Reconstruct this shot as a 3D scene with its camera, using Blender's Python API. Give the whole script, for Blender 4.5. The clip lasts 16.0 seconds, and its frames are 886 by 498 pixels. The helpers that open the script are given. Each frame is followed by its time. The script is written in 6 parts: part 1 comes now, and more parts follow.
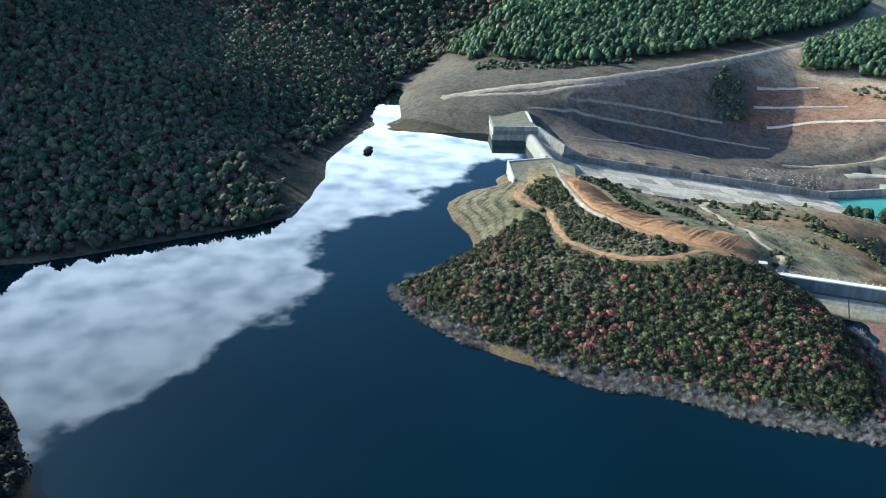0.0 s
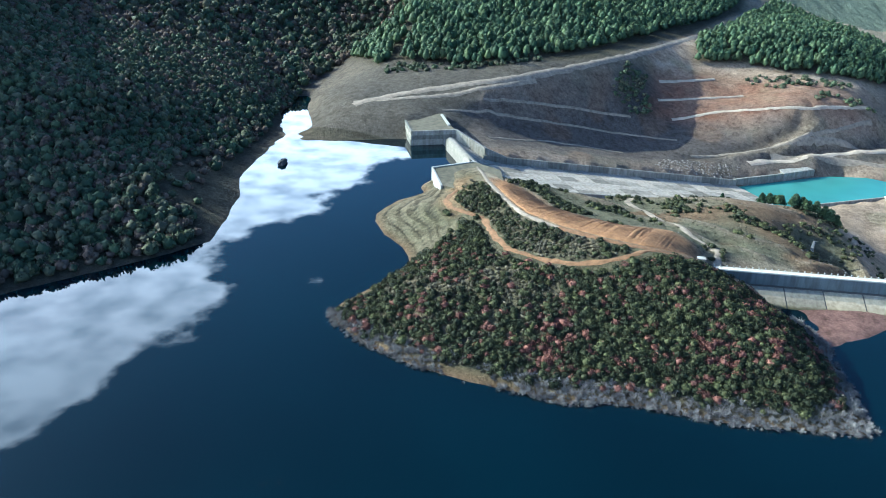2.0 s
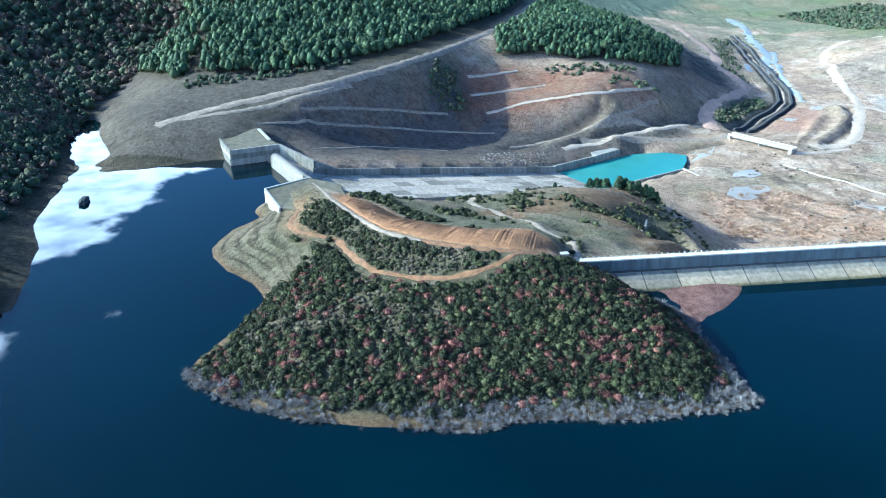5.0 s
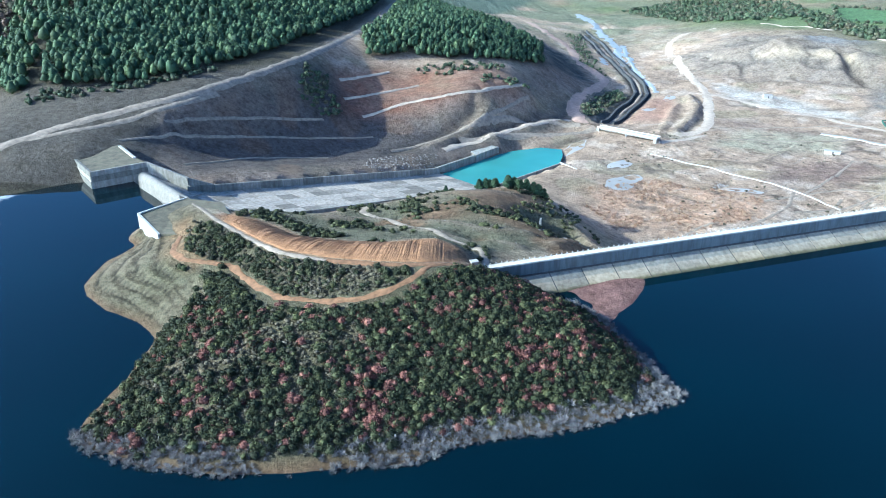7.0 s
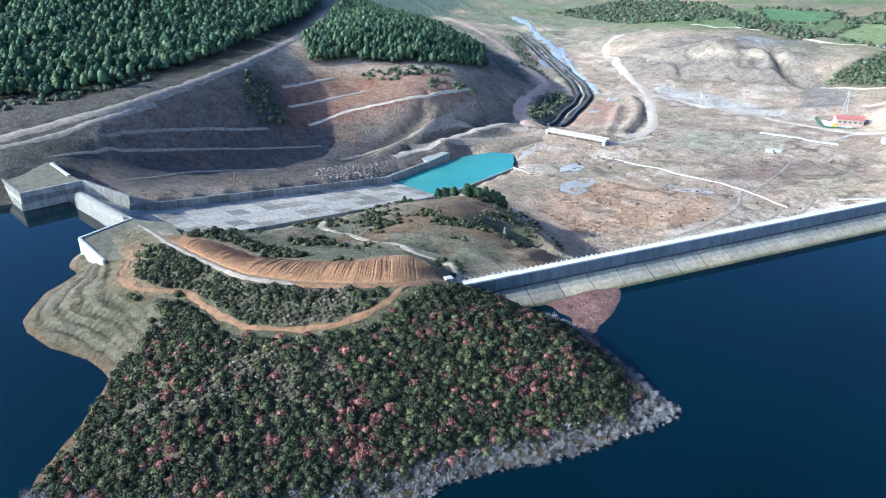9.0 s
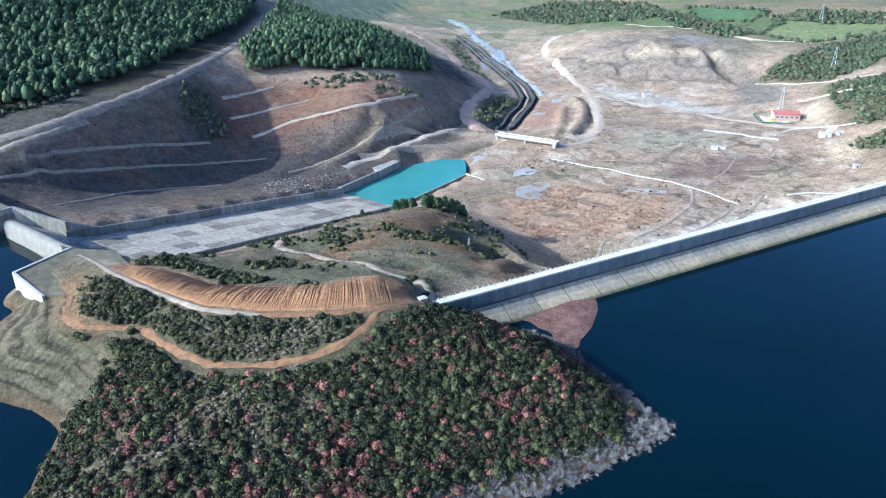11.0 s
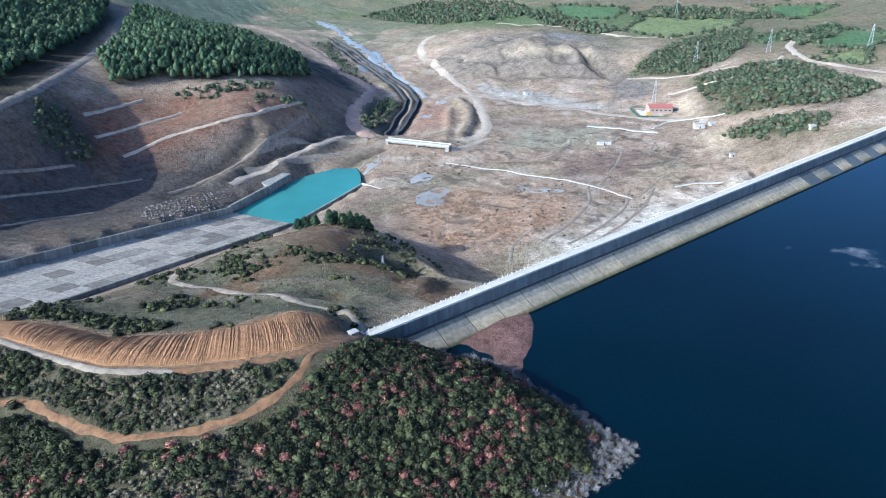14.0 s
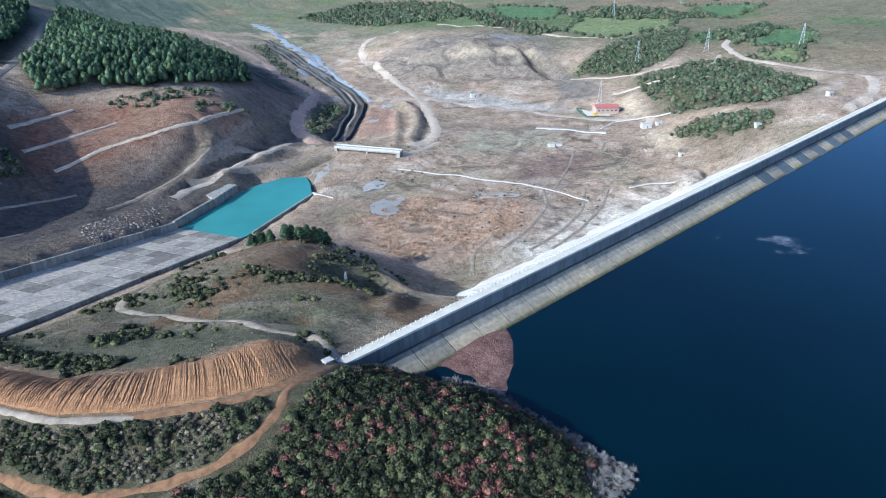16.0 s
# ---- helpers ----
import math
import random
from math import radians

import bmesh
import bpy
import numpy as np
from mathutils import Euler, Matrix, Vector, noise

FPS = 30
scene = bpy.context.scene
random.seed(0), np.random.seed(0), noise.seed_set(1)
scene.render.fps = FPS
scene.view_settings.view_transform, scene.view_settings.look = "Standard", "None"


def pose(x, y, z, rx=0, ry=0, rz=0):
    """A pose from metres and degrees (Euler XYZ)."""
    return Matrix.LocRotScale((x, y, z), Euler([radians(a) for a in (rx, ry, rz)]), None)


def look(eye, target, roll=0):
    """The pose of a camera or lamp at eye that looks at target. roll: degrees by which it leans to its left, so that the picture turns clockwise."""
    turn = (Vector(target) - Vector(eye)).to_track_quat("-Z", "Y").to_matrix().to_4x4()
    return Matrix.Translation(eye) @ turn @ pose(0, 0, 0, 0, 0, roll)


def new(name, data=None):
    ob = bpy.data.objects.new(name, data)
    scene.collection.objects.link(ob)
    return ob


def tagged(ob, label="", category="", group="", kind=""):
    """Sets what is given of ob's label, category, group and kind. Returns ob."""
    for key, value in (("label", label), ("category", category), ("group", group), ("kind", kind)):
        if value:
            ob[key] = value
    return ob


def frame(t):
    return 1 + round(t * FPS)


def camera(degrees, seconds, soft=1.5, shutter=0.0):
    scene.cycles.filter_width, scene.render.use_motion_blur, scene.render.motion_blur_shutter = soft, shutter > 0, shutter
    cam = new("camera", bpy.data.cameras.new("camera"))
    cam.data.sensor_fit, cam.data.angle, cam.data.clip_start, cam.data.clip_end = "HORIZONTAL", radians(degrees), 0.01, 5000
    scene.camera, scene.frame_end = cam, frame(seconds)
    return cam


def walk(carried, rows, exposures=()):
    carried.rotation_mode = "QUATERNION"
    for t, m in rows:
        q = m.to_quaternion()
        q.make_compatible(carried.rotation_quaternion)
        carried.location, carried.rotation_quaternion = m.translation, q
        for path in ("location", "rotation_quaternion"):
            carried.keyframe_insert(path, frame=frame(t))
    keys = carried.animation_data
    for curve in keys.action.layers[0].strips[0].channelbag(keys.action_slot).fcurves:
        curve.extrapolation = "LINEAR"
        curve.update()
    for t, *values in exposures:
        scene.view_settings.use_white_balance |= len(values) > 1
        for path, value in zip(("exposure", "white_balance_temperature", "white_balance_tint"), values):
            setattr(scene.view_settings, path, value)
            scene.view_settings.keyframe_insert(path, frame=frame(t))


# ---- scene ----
cam = camera(64.0, 16.0, 1.0)
PATH = [
    (0, (45.734, -13.004, 129.598), (44.969, -11.354, 128.765), 1.1),
    (0.5, (41.347, -10.937, 129.548), (40.633, -9.264, 128.716), 1.1),
    (1, (36.952, -8.839, 129.479), (36.296, -7.142, 128.648), 1.0),
    (1.5, (32.557, -6.585, 129.412), (31.97, -4.862, 128.582), 0.9),
    (2, (28.211, -4.175, 129.353), (27.695, -2.43, 128.523), 0.7),
    (2.5, (23.995, -1.676, 129.318), (23.556, 0.09, 128.489), 0.6),
    (3, (19.925, 0.913, 129.299), (19.572, 2.699, 128.47), 0.4),
    (3.5, (16.003, 3.592, 129.298), (15.736, 5.393, 128.469), 0.3),
    (4, (12.217, 6.403, 129.298), (12.035, 8.215, 128.47), 0.2),
    (4.5, (8.629, 9.373, 129.285), (8.536, 11.192, 128.458), 0.1),
    (5, (5.236, 12.536, 129.271), (5.244, 14.356, 128.442), -0.0),
    (5.2, (3.925, 13.887, 129.277), (3.995, 15.706, 128.448), -0.1),
    (7.3, (-9.487, 29.108, 129.765), (-9.089, 30.883, 128.934), 0.4),
    (7.5, (-10.609, 30.625, 129.779), (-10.193, 32.396, 128.949), 0.4),
    (8, (-13.084, 34.563, 129.8), (-12.626, 36.324, 128.971), 0.5),
    (8.5, (-15.251, 38.575, 129.822), (-14.753, 40.326, 128.994), 0.6),
    (9, (-17.102, 42.598, 129.822), (-16.561, 44.337, 128.996), 0.6),
    (11.3, (-24.045, 61.348, 129.632), (-23.321, 63.023, 128.813), 0.4),
    (11.5, (-24.591, 62.996, 129.627), (-23.849, 64.662, 128.806), 0.6),
    (12, (-25.769, 67.169, 129.617), (-24.98, 68.813, 128.796), 0.6),
    (12.5, (-26.879, 71.372, 129.587), (-26.041, 72.993, 128.768), 0.6),
    (13, (-27.846, 75.599, 129.561), (-26.966, 77.197, 128.742), 0.6),
    (13.5, (-28.719, 79.939, 129.558), (-27.769, 81.497, 128.74), 0.5),
    (14, (-29.499, 84.34, 129.559), (-28.499, 85.867, 128.742), 0.4),
    (14.5, (-30.122, 88.768, 129.559), (-29.09, 90.274, 128.742), 0.5),
    (15, (-30.518, 93.196, 129.559), (-29.455, 94.681, 128.742), 0.5),
    (15.5, (-30.769, 97.583, 129.562), (-29.672, 99.043, 128.746), 0.5),
    (16, (-30.966, 101.972, 129.555), (-29.83, 103.403, 128.74), 0.6),
]
walk(cam, [(t, look(e, g, r)) for t, e, g, r in PATH], [(0, 0.92, 4800, 1), (5, 1.1, 4250, 1), (9, 0.93, 4480, 9), (12.5, 0.7, 4500, 11), (16, 0.45, 4500, 11)])


# ---- light ----
SUN_DIR = Vector((-0.87, 0.08, 0.43)).normalized()
sun_data = bpy.data.lights.new("sun", "SUN")
sun_data.energy, sun_data.angle, sun_data.color = 5.0, radians(0.5), (1.0, 0.85, 0.56)
sun = new("sun", sun_data)
sun.matrix_world = look(SUN_DIR * 500, (0, 0, 0))


def make_world():
    world = bpy.data.worlds.new("sky")
    scene.world = world
    world.use_nodes = True
    nt = world.node_tree
    nodes, links = nt.nodes, nt.links
    nodes.clear()
    out = nodes.new("ShaderNodeOutputWorld")
    sky = nodes.new("ShaderNodeTexSky")
    sky.sky_type, sky.sun_disc = "NISHITA", False
    sky.sun_elevation = math.asin(SUN_DIR.z)
    sky.sun_rotation = math.atan2(SUN_DIR.x, SUN_DIR.y)
    sky.air_density, sky.dust_density, sky.ozone_density = 1.0, 1.4, 3.5
    bg = nodes.new("ShaderNodeBackground")
    bg.inputs["Strength"].default_value = 0.08
    # broken cumulus, thickest over the western sky: a flat cloud layer met by the view direction
    geo = nodes.new("ShaderNodeTexCoord")
    sep = nodes.new("ShaderNodeSeparateXYZ")
    links.new(geo.outputs["Generated"], sep.inputs[0])
    up = nodes.new("ShaderNodeMath"); up.operation = "MAXIMUM"; up.inputs[1].default_value = 0.05
    links.new(sep.outputs["Z"], up.inputs[0])
    dv = nodes.new("ShaderNodeVectorMath"); dv.operation = "DIVIDE"
    links.new(geo.outputs["Generated"], dv.inputs[0])
    links.new(up.outputs[0], dv.inputs[1])
    n1 = nodes.new("ShaderNodeTexNoise")
    n1.inputs["Scale"].default_value, n1.inputs["Detail"].default_value, n1.inputs["Roughness"].default_value = 2.3, 12.0, 0.55
    links.new(dv.outputs[0], n1.inputs["Vector"])
    # cover grows towards the west-north-west
    side = nodes.new("ShaderNodeVectorMath"); side.operation = "DOT_PRODUCT"
    side.inputs[1].default_value = CLOUD_SIDE
    links.new(dv.outputs[0], side.inputs[0])
    cov = nodes.new("ShaderNodeMapRange")
    cov.inputs["From Min"].default_value, cov.inputs["From Max"].default_value = CLOUD_FROM, CLOUD_TO
    cov.inputs["To Min"].default_value, cov.inputs["To Max"].default_value = -0.165, 0.28
    cov.interpolation_type = "SMOOTHSTEP"
    links.new(side.outputs["Value"], cov.inputs["Value"])
    add = nodes.new("ShaderNodeMath"); add.operation = "ADD"
    links.new(n1.outputs["Fac"], add.inputs[0])
    links.new(cov.outputs[0], add.inputs[1])
    ramp = nodes.new("ShaderNodeMapRange"); ramp.interpolation_type = "SMOOTHSTEP"
    ramp.inputs["From Min"].default_value, ramp.inputs["From Max"].default_value = 0.53, 0.62
    links.new(add.outputs[0], ramp.inputs["Value"])
    n2 = nodes.new("ShaderNodeTexNoise")
    n2.inputs["Scale"].default_value, n2.inputs["Detail"].default_value = 8.0, 9.0
    links.new(dv.outputs[0], n2.inputs["Vector"])
    tone = nodes.new("ShaderNodeValToRGB")
    tone.color_ramp.elements[0].position, tone.color_ramp.elements[0].color = 0.32, (22.0, 23.0, 24.0, 1)
    tone.color_ramp.elements[1].position, tone.color_ramp.elements[1].color = 0.60, (44.0, 43.0, 41.5, 1)
    links.new(n2.outputs["Fac"], tone.inputs["Fac"])
    mix = nodes.new("ShaderNodeMix"); mix.data_type = "RGBA"
    links.new(ramp.outputs[0], mix.inputs["Factor"])
    links.new(sky.outputs[0], mix.inputs["A"])
    links.new(tone.outputs[0], mix.inputs["B"])
    links.new(mix.outputs["Result"], bg.inputs["Color"])
    links.new(bg.outputs[0], out.inputs["Surface"])


CLOUD_SIDE = (-1.0, 0.0, 0.0)
CLOUD_FROM, CLOUD_TO = 0.88, 1.50
make_world()


# ---- materials ----
class Mat:
    """A node material with a few short-cuts."""

    def __init__(self, name, roughness=0.9, metallic=0.0):
        self.m = bpy.data.materials.new(name)
        self.m.use_nodes = True
        self.nt = self.m.node_tree
        self.p = self.nt.nodes["Principled BSDF"]
        self.p.inputs["Roughness"].default_value = roughness
        self.p.inputs["Metallic"].default_value = metallic
        self.pos = None

    def node(self, kind, **props):
        n = self.nt.nodes.new(kind)
        for k, v in props.items():
            if k == "operation":
                n.operation = v
            elif k == "data_type":
                n.data_type = v
            elif k == "blend_type":
                n.blend_type = v
            elif k == "attribute_name":
                n.attribute_name = v
        return n

    def link(self, a, b):
        self.nt.links.new(a, b)

    def where(self):
        if self.pos is None:
            self.pos = self.node("ShaderNodeNewGeometry")
        return self.pos.outputs["Position"]

    def noise(self, scale, detail=4.0, rough=0.6, squash=None):
        n = self.node("ShaderNodeTexNoise")
        n.inputs["Scale"].default_value, n.inputs["Detail"].default_value, n.inputs["Roughness"].default_value = scale, detail, rough
        if squash:
            mp = self.node("ShaderNodeMapping")
            mp.inputs["Scale"].default_value = squash
            self.link(self.where(), mp.inputs["Vector"])
            self.link(mp.outputs[0], n.inputs["Vector"])
        else:
            self.link(self.where(), n.inputs["Vector"])
        return n.outputs["Fac"]

    def ramp(self, fac, *stops):
        r = self.node("ShaderNodeValToRGB")
        while len(r.color_ramp.elements) < len(stops):
            r.color_ramp.elements.new(0.5)
        for e, (pos, col) in zip(r.color_ramp.elements, stops):
            e.position = pos
            e.color = (*col, 1) if len(col) == 3 else col
        self.link(fac, r.inputs["Fac"])
        return r.outputs["Color"]

    def mix(self, fac, a, b, blend="MIX"):
        n = self.node("ShaderNodeMix", data_type="RGBA", blend_type=blend)
        if isinstance(fac, float):
            n.inputs["Factor"].default_value = fac
        else:
            self.link(fac, n.inputs["Factor"])
        for s, v in (("A", a), ("B", b)):
            if isinstance(v, tuple):
                n.inputs[s].default_value = (*v, 1)
            else:
                self.link(v, n.inputs[s])
        return n.outputs["Result"]

    def base(self, col):
        if isinstance(col, tuple):
            self.p.inputs["Base Color"].default_value = (*col, 1)
        else:
            self.link(col, self.p.inputs["Base Color"])
        return self

    def bump(self, fac, strength=0.5, distance=0.2):
        b = self.node("ShaderNodeBump")
        b.inputs["Strength"].default_value, b.inputs["Distance"].default_value = strength, distance
        self.link(fac, b.inputs["Height"])
        self.link(b.outputs[0], self.p.inputs["Normal"])
        return self

    def attr(self, name):
        a = self.node("ShaderNodeAttribute", attribute_name=name)
        return a


def mat_ground():
    m = Mat("earth", 0.95)
    a = m.attr("cover").outputs["Color"]
    big = m.ramp(m.noise(0.03, 5, 0.6), (0.3, (0.88, 0.89, 0.91)), (0.7, (1.12, 1.11, 1.08)))
    small = m.ramp(m.noise(0.35, 8, 0.75), (0.34, (0.60, 0.59, 0.58)), (0.5, (1.0, 1.0, 1.0)), (0.66, (1.34, 1.33, 1.31)))
    rough = m.ramp(m.noise(0.11, 12, 0.8), (0.38, (0.64, 0.62, 0.60)), (0.5, (1.0, 1.0, 1.0)), (0.64, (1.2, 1.2, 1.2)))
    fine = m.ramp(m.noise(1.6, 5, 0.75), (0.32, (0.66, 0.66, 0.66)), (0.7, (1.3, 1.3, 1.3)))
    c = m.mix(1.0, a, big, "MULTIPLY")
    c = m.mix(1.0, c, small, "MULTIPLY")
    c = m.mix(1.0, c, rough, "MULTIPLY")
    c = m.mix(1.0, c, fine, "MULTIPLY")
    # wave-cut lines where the falling lake stood, by height
    sep = m.node("ShaderNodeSeparateXYZ")
    m.link(m.where(), sep.inputs[0])
    wob = m.node("ShaderNodeMath", operation="MULTIPLY_ADD")
    m.link(m.noise(0.03, 9, 0.62), wob.inputs[0])
    wob.inputs[1].default_value = 5.0
    m.link(sep.outputs["Z"], wob.inputs[2])
    ring = m.node("ShaderNodeMath", operation="MULTIPLY")
    m.link(wob.outputs[0], ring.inputs[0])
    ring.inputs[1].default_value = 3.4
    wave = m.node("ShaderNodeMath", operation="SINE")
    m.link(ring.outputs[0], wave.inputs[0])
    lines = m.ramp(wave.outputs[0], (0.0, (1.12, 1.12, 1.1)), (0.45, (0.95, 0.95, 0.92)), (0.78, (0.58, 0.58, 0.54)), (1.0, (0.26, 0.26, 0.25)))
    st = m.attr("strata").outputs["Fac"]
    patchy = m.node("ShaderNodeMath", operation="MULTIPLY")
    m.link(st, patchy.inputs[0])
    m.link(m.ramp(m.noise(0.07, 6, 0.6), (0.38, (0.1, 0.1, 0.1)), (0.6, (0.9, 0.9, 0.9))), patchy.inputs[1])
    c = m.mix(patchy.outputs[0], c, m.mix(1.0, c, lines, "MULTIPLY"))
    m.base(c)
    m.bump(m.noise(0.45, 10, 0.75), 1.0, 1.8)
    m.p.inputs["Specular IOR Level"].default_value = 0.15
    return m.m


def mat_simple(name, colour, var=0.3, scale=0.5, rough=0.9, bump=0.3, dist=0.1, metal=0.0):
    m = Mat(name, rough, metal)
    lo, hi = tuple(c * (1 - var) for c in colour), tuple(c * (1 + var) for c in colour)
    a = m.ramp(m.noise(scale, 6, 0.65), (0.3, lo), (0.7, hi))
    b = m.ramp(m.noise(scale * 7, 4, 0.6), (0.3, (0.85, 0.85, 0.85)), (0.7, (1.15, 1.15, 1.15)))
    m.base(m.mix(1.0, a, b, "MULTIPLY"))
    if bump:
        m.bump(m.noise(scale * 4, 6, 0.7), bump, dist)
    return m.m


def mat_piece(name, colour, var=0.25, scale=0.3, rough=0.85, spread=0.5, streaks=0.7):
    """Concrete whose pieces differ from one another."""
    m = Mat(name, rough)
    lo, hi = tuple(c * (1 - var) for c in colour), tuple(c * (1 + var) for c in colour)
    a = m.ramp(m.noise(scale, 7, 0.7), (0.3, lo), (0.7, hi))
    streak = m.ramp(m.noise(1.0, 5, 0.6, (0.5, 0.5, 0.06)), (0.35, (streaks, streaks * 0.98, streaks * 0.93)), (0.6, (1.08, 1.08, 1.08)))
    oi = m.node("ShaderNodeObjectInfo")
    each = m.ramp(oi.outputs["Random"], (0.0, (1 - spread, 1 - spread, 1 - spread * 1.05)), (0.45, (1, 1, 1)), (1.0, (1.12, 1.1, 1.06)))
    c = m.mix(1.0, a, streak, "MULTIPLY")
    m.base(m.mix(1.0, c, each, "MULTIPLY"))
    m.bump(m.noise(1.5, 6, 0.7), 0.3, 0.1)
    return m.m


def mat_leaf(name, *colours):
    """Foliage: tone by plant and by leaf."""
    m = Mat(name, 0.75)
    plant = m.attr("tint").outputs["Fac"]
    n = len(colours)
    c = m.ramp(plant, *[(i / max(1, n - 1), col) for i, col in enumerate(colours)])
    geo = m.node("ShaderNodeNewGeometry")
    leaf = m.ramp(geo.outputs["Random Per Island"], (0.0, (0.6, 0.6, 0.6)), (0.5, (1, 1, 1)), (1.0, (1.45, 1.42, 1.3)))
    m.base(m.mix(1.0, c, leaf, "MULTIPLY"))
    m.p.inputs["Specular IOR Level"].default_value = 0.2
    return m.m


def mat_water(name, deep, rough, ripple, wave):
    m = Mat(name, rough)
    m.base(m.ramp(m.noise(0.012, 3, 0.5), (0.35, tuple(c * 0.8 for c in deep)), (0.65, tuple(c * 1.2 for c in deep))))
    m.p.inputs["IOR"].default_value = 1.333
    m.p.inputs["Specular IOR Level"].default_value = 0.5
    m.bump(m.noise(wave, 3, 0.5), ripple, 0.05)
    return m.m


def mat_slab():
    """Face slabs: streaked tan concrete with a belt of algae just over the water."""
    m = Mat("face_slab_concrete", 0.8)
    a = m.ramp(m.noise(0.12, 7, 0.7), (0.3, (0.33, 0.30, 0.24)), (0.7, (0.47, 0.42, 0.33)))
    streak = m.ramp(m.noise(1.0, 6, 0.65, (0.55, 0.55, 0.05)), (0.35, (0.70, 0.68, 0.64)), (0.6, (1.08, 1.08, 1.08)))
    oi = m.node("ShaderNodeObjectInfo")
    each = m.ramp(oi.outputs["Random"], (0.0, (0.72, 0.74, 0.78)), (0.5, (1, 1, 1)), (1.0, (1.10, 1.06, 1.0)))
    c = m.mix(1.0, m.mix(1.0, a, streak, "MULTIPLY"), each, "MULTIPLY")
    sep = m.node("ShaderNodeSeparateXYZ")
    m.link(m.where(), sep.inputs[0])
    wob = m.node("ShaderNodeMath", operation="MULTIPLY_ADD")
    m.link(m.noise(0.25, 6, 0.6), wob.inputs[0])
    wob.inputs[1].default_value = 0.9
    m.link(sep.outputs["Z"], wob.inputs[2])
    belt = m.node("ShaderNodeMapRange")
    belt.inputs["From Min"].default_value, belt.inputs["From Max"].default_value = 0.4, 4.3
    m.link(wob.outputs[0], belt.inputs["Value"])
    stain = m.ramp(belt.outputs[0], (0.0, (0.16, 0.17, 0.07)), (0.12, (0.50, 0.46, 0.29)), (0.24, (0.96, 0.90, 0.78)), (0.62, (1.10, 1.04, 0.96)), (0.69, (0.74, 0.77, 0.79)))
    m.base(m.mix(1.0, c, stain, "MULTIPLY"))
    m.bump(m.noise(1.5, 6, 0.7), 0.3, 0.1)
    return m.m


M_GROUND = mat_ground()
M_LAKE = mat_water("lake_water", (0.0016, 0.0092, 0.0140), 0.0, 0.03, 0.4)
M_BASIN = mat_water("turquoise_water", (0.085, 0.27, 0.245), 0.15, 0.05, 0.6)
M_POND = mat_water("puddle_water", (0.42, 0.395, 0.355), 0.4, 0.03, 0.6)
M_CONC = mat_piece("weathered_concrete", (0.34, 0.325, 0.29), 0.28, 0.4)
M_SLAB = mat_slab()
M_SLAB_WET = mat_piece("wet_slab_concrete", (0.115, 0.13, 0.135), 0.2, 0.15, 0.6, 0.3, 0.8)
M_CHUTE = mat_piece("chute_slab_concrete", (0.47, 0.41, 0.34), 0.2, 0.3, 0.85, 0.5)
# bluish dark tone: shade of the upstream face put into the parapet's colour
M_PARAPET_SHADED = mat_piece("shaded_parapet_concrete", (0.125, 0.150, 0.165), 0.15, 0.2, 0.8, 0.12)
M_WEIR = mat_simple("weir_concrete", (0.255, 0.235, 0.20), 0.2, 0.4)
M_WHITE = mat_simple("pale_concrete", (0.47, 0.45, 0.41), 0.15, 0.4)
M_CREST = mat_simple("crest_gravel", (0.66, 0.595, 0.49), 0.12, 0.3)
M_ROCKFILL = mat_simple("rockfill", (0.68, 0.61, 0.51), 0.15, 0.25, 0.95, 0.6, 0.5)
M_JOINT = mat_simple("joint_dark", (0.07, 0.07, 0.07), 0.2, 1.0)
M_TRACK = mat_simple("pale_track", (0.50, 0.405, 0.305), 0.25, 0.25)
M_RED = mat_simple("reddish_haul_track", (0.47, 0.32, 0.235), 0.25, 0.25)
M_STREAM = mat_water("stream_water", (0.34, 0.36, 0.37), 0.3, 0.05, 0.6)
M_ORANGE = mat_simple("orange_track", (0.235, 0.125, 0.056), 0.45, 0.5)
M_BERM = mat_simple("berm_track", (0.31, 0.25, 0.185), 0.4, 0.3)
M_ROCK = mat_simple("pale_rock", (0.30, 0.265, 0.23), 0.35, 0.6, 0.9, 0.8, 0.4)
M_BARK = mat_simple("bark", (0.12, 0.09, 0.06), 0.3, 3.0)
M_EVERGREEN = mat_leaf("evergreen_leaf", (0.026, 0.031, 0.016), (0.041, 0.047, 0.023), (0.062, 0.068, 0.032), (0.110, 0.116, 0.048))
M_SCRUB = mat_leaf("dry_scrub_leaf", (0.062, 0.056, 0.034), (0.108, 0.096, 0.062), (0.165, 0.142, 0.098))
M_RUSSET = mat_leaf("russet_leaf", (0.12, 0.056, 0.044), (0.20, 0.092, 0.070), (0.285, 0.138, 0.105))
M_DEAD = mat_leaf("bare_grey_twig", (0.16, 0.147, 0.142), (0.26, 0.243, 0.236), (0.36, 0.338, 0.325))
M_PINE = mat_leaf("pine_needle", (0.048, 0.082, 0.046), (0.070, 0.108, 0.056), (0.105, 0.142, 0.066))
M_WOOD = mat_leaf("woodland_leaf", (0.052, 0.074, 0.042), (0.076, 0.098, 0.052), (0.115, 0.105, 0.068))
M_ROOF = mat_simple("red_roof_sheet", (0.42, 0.15, 0.12), 0.15, 0.5, 0.6, 0.1)
M_BRICK = mat_simple("pinkish_render", (0.42, 0.31, 0.25), 0.15, 0.6)
M_STEEL = mat_simple("galvanised_steel", (0.45, 0.46, 0.47), 0.1, 1.0, 0.5, 0, 0, 0.7)
M_DARK = mat_simple("dark_opening", (0.03, 0.03, 0.035), 0.2, 1.0, 0.4, 0)
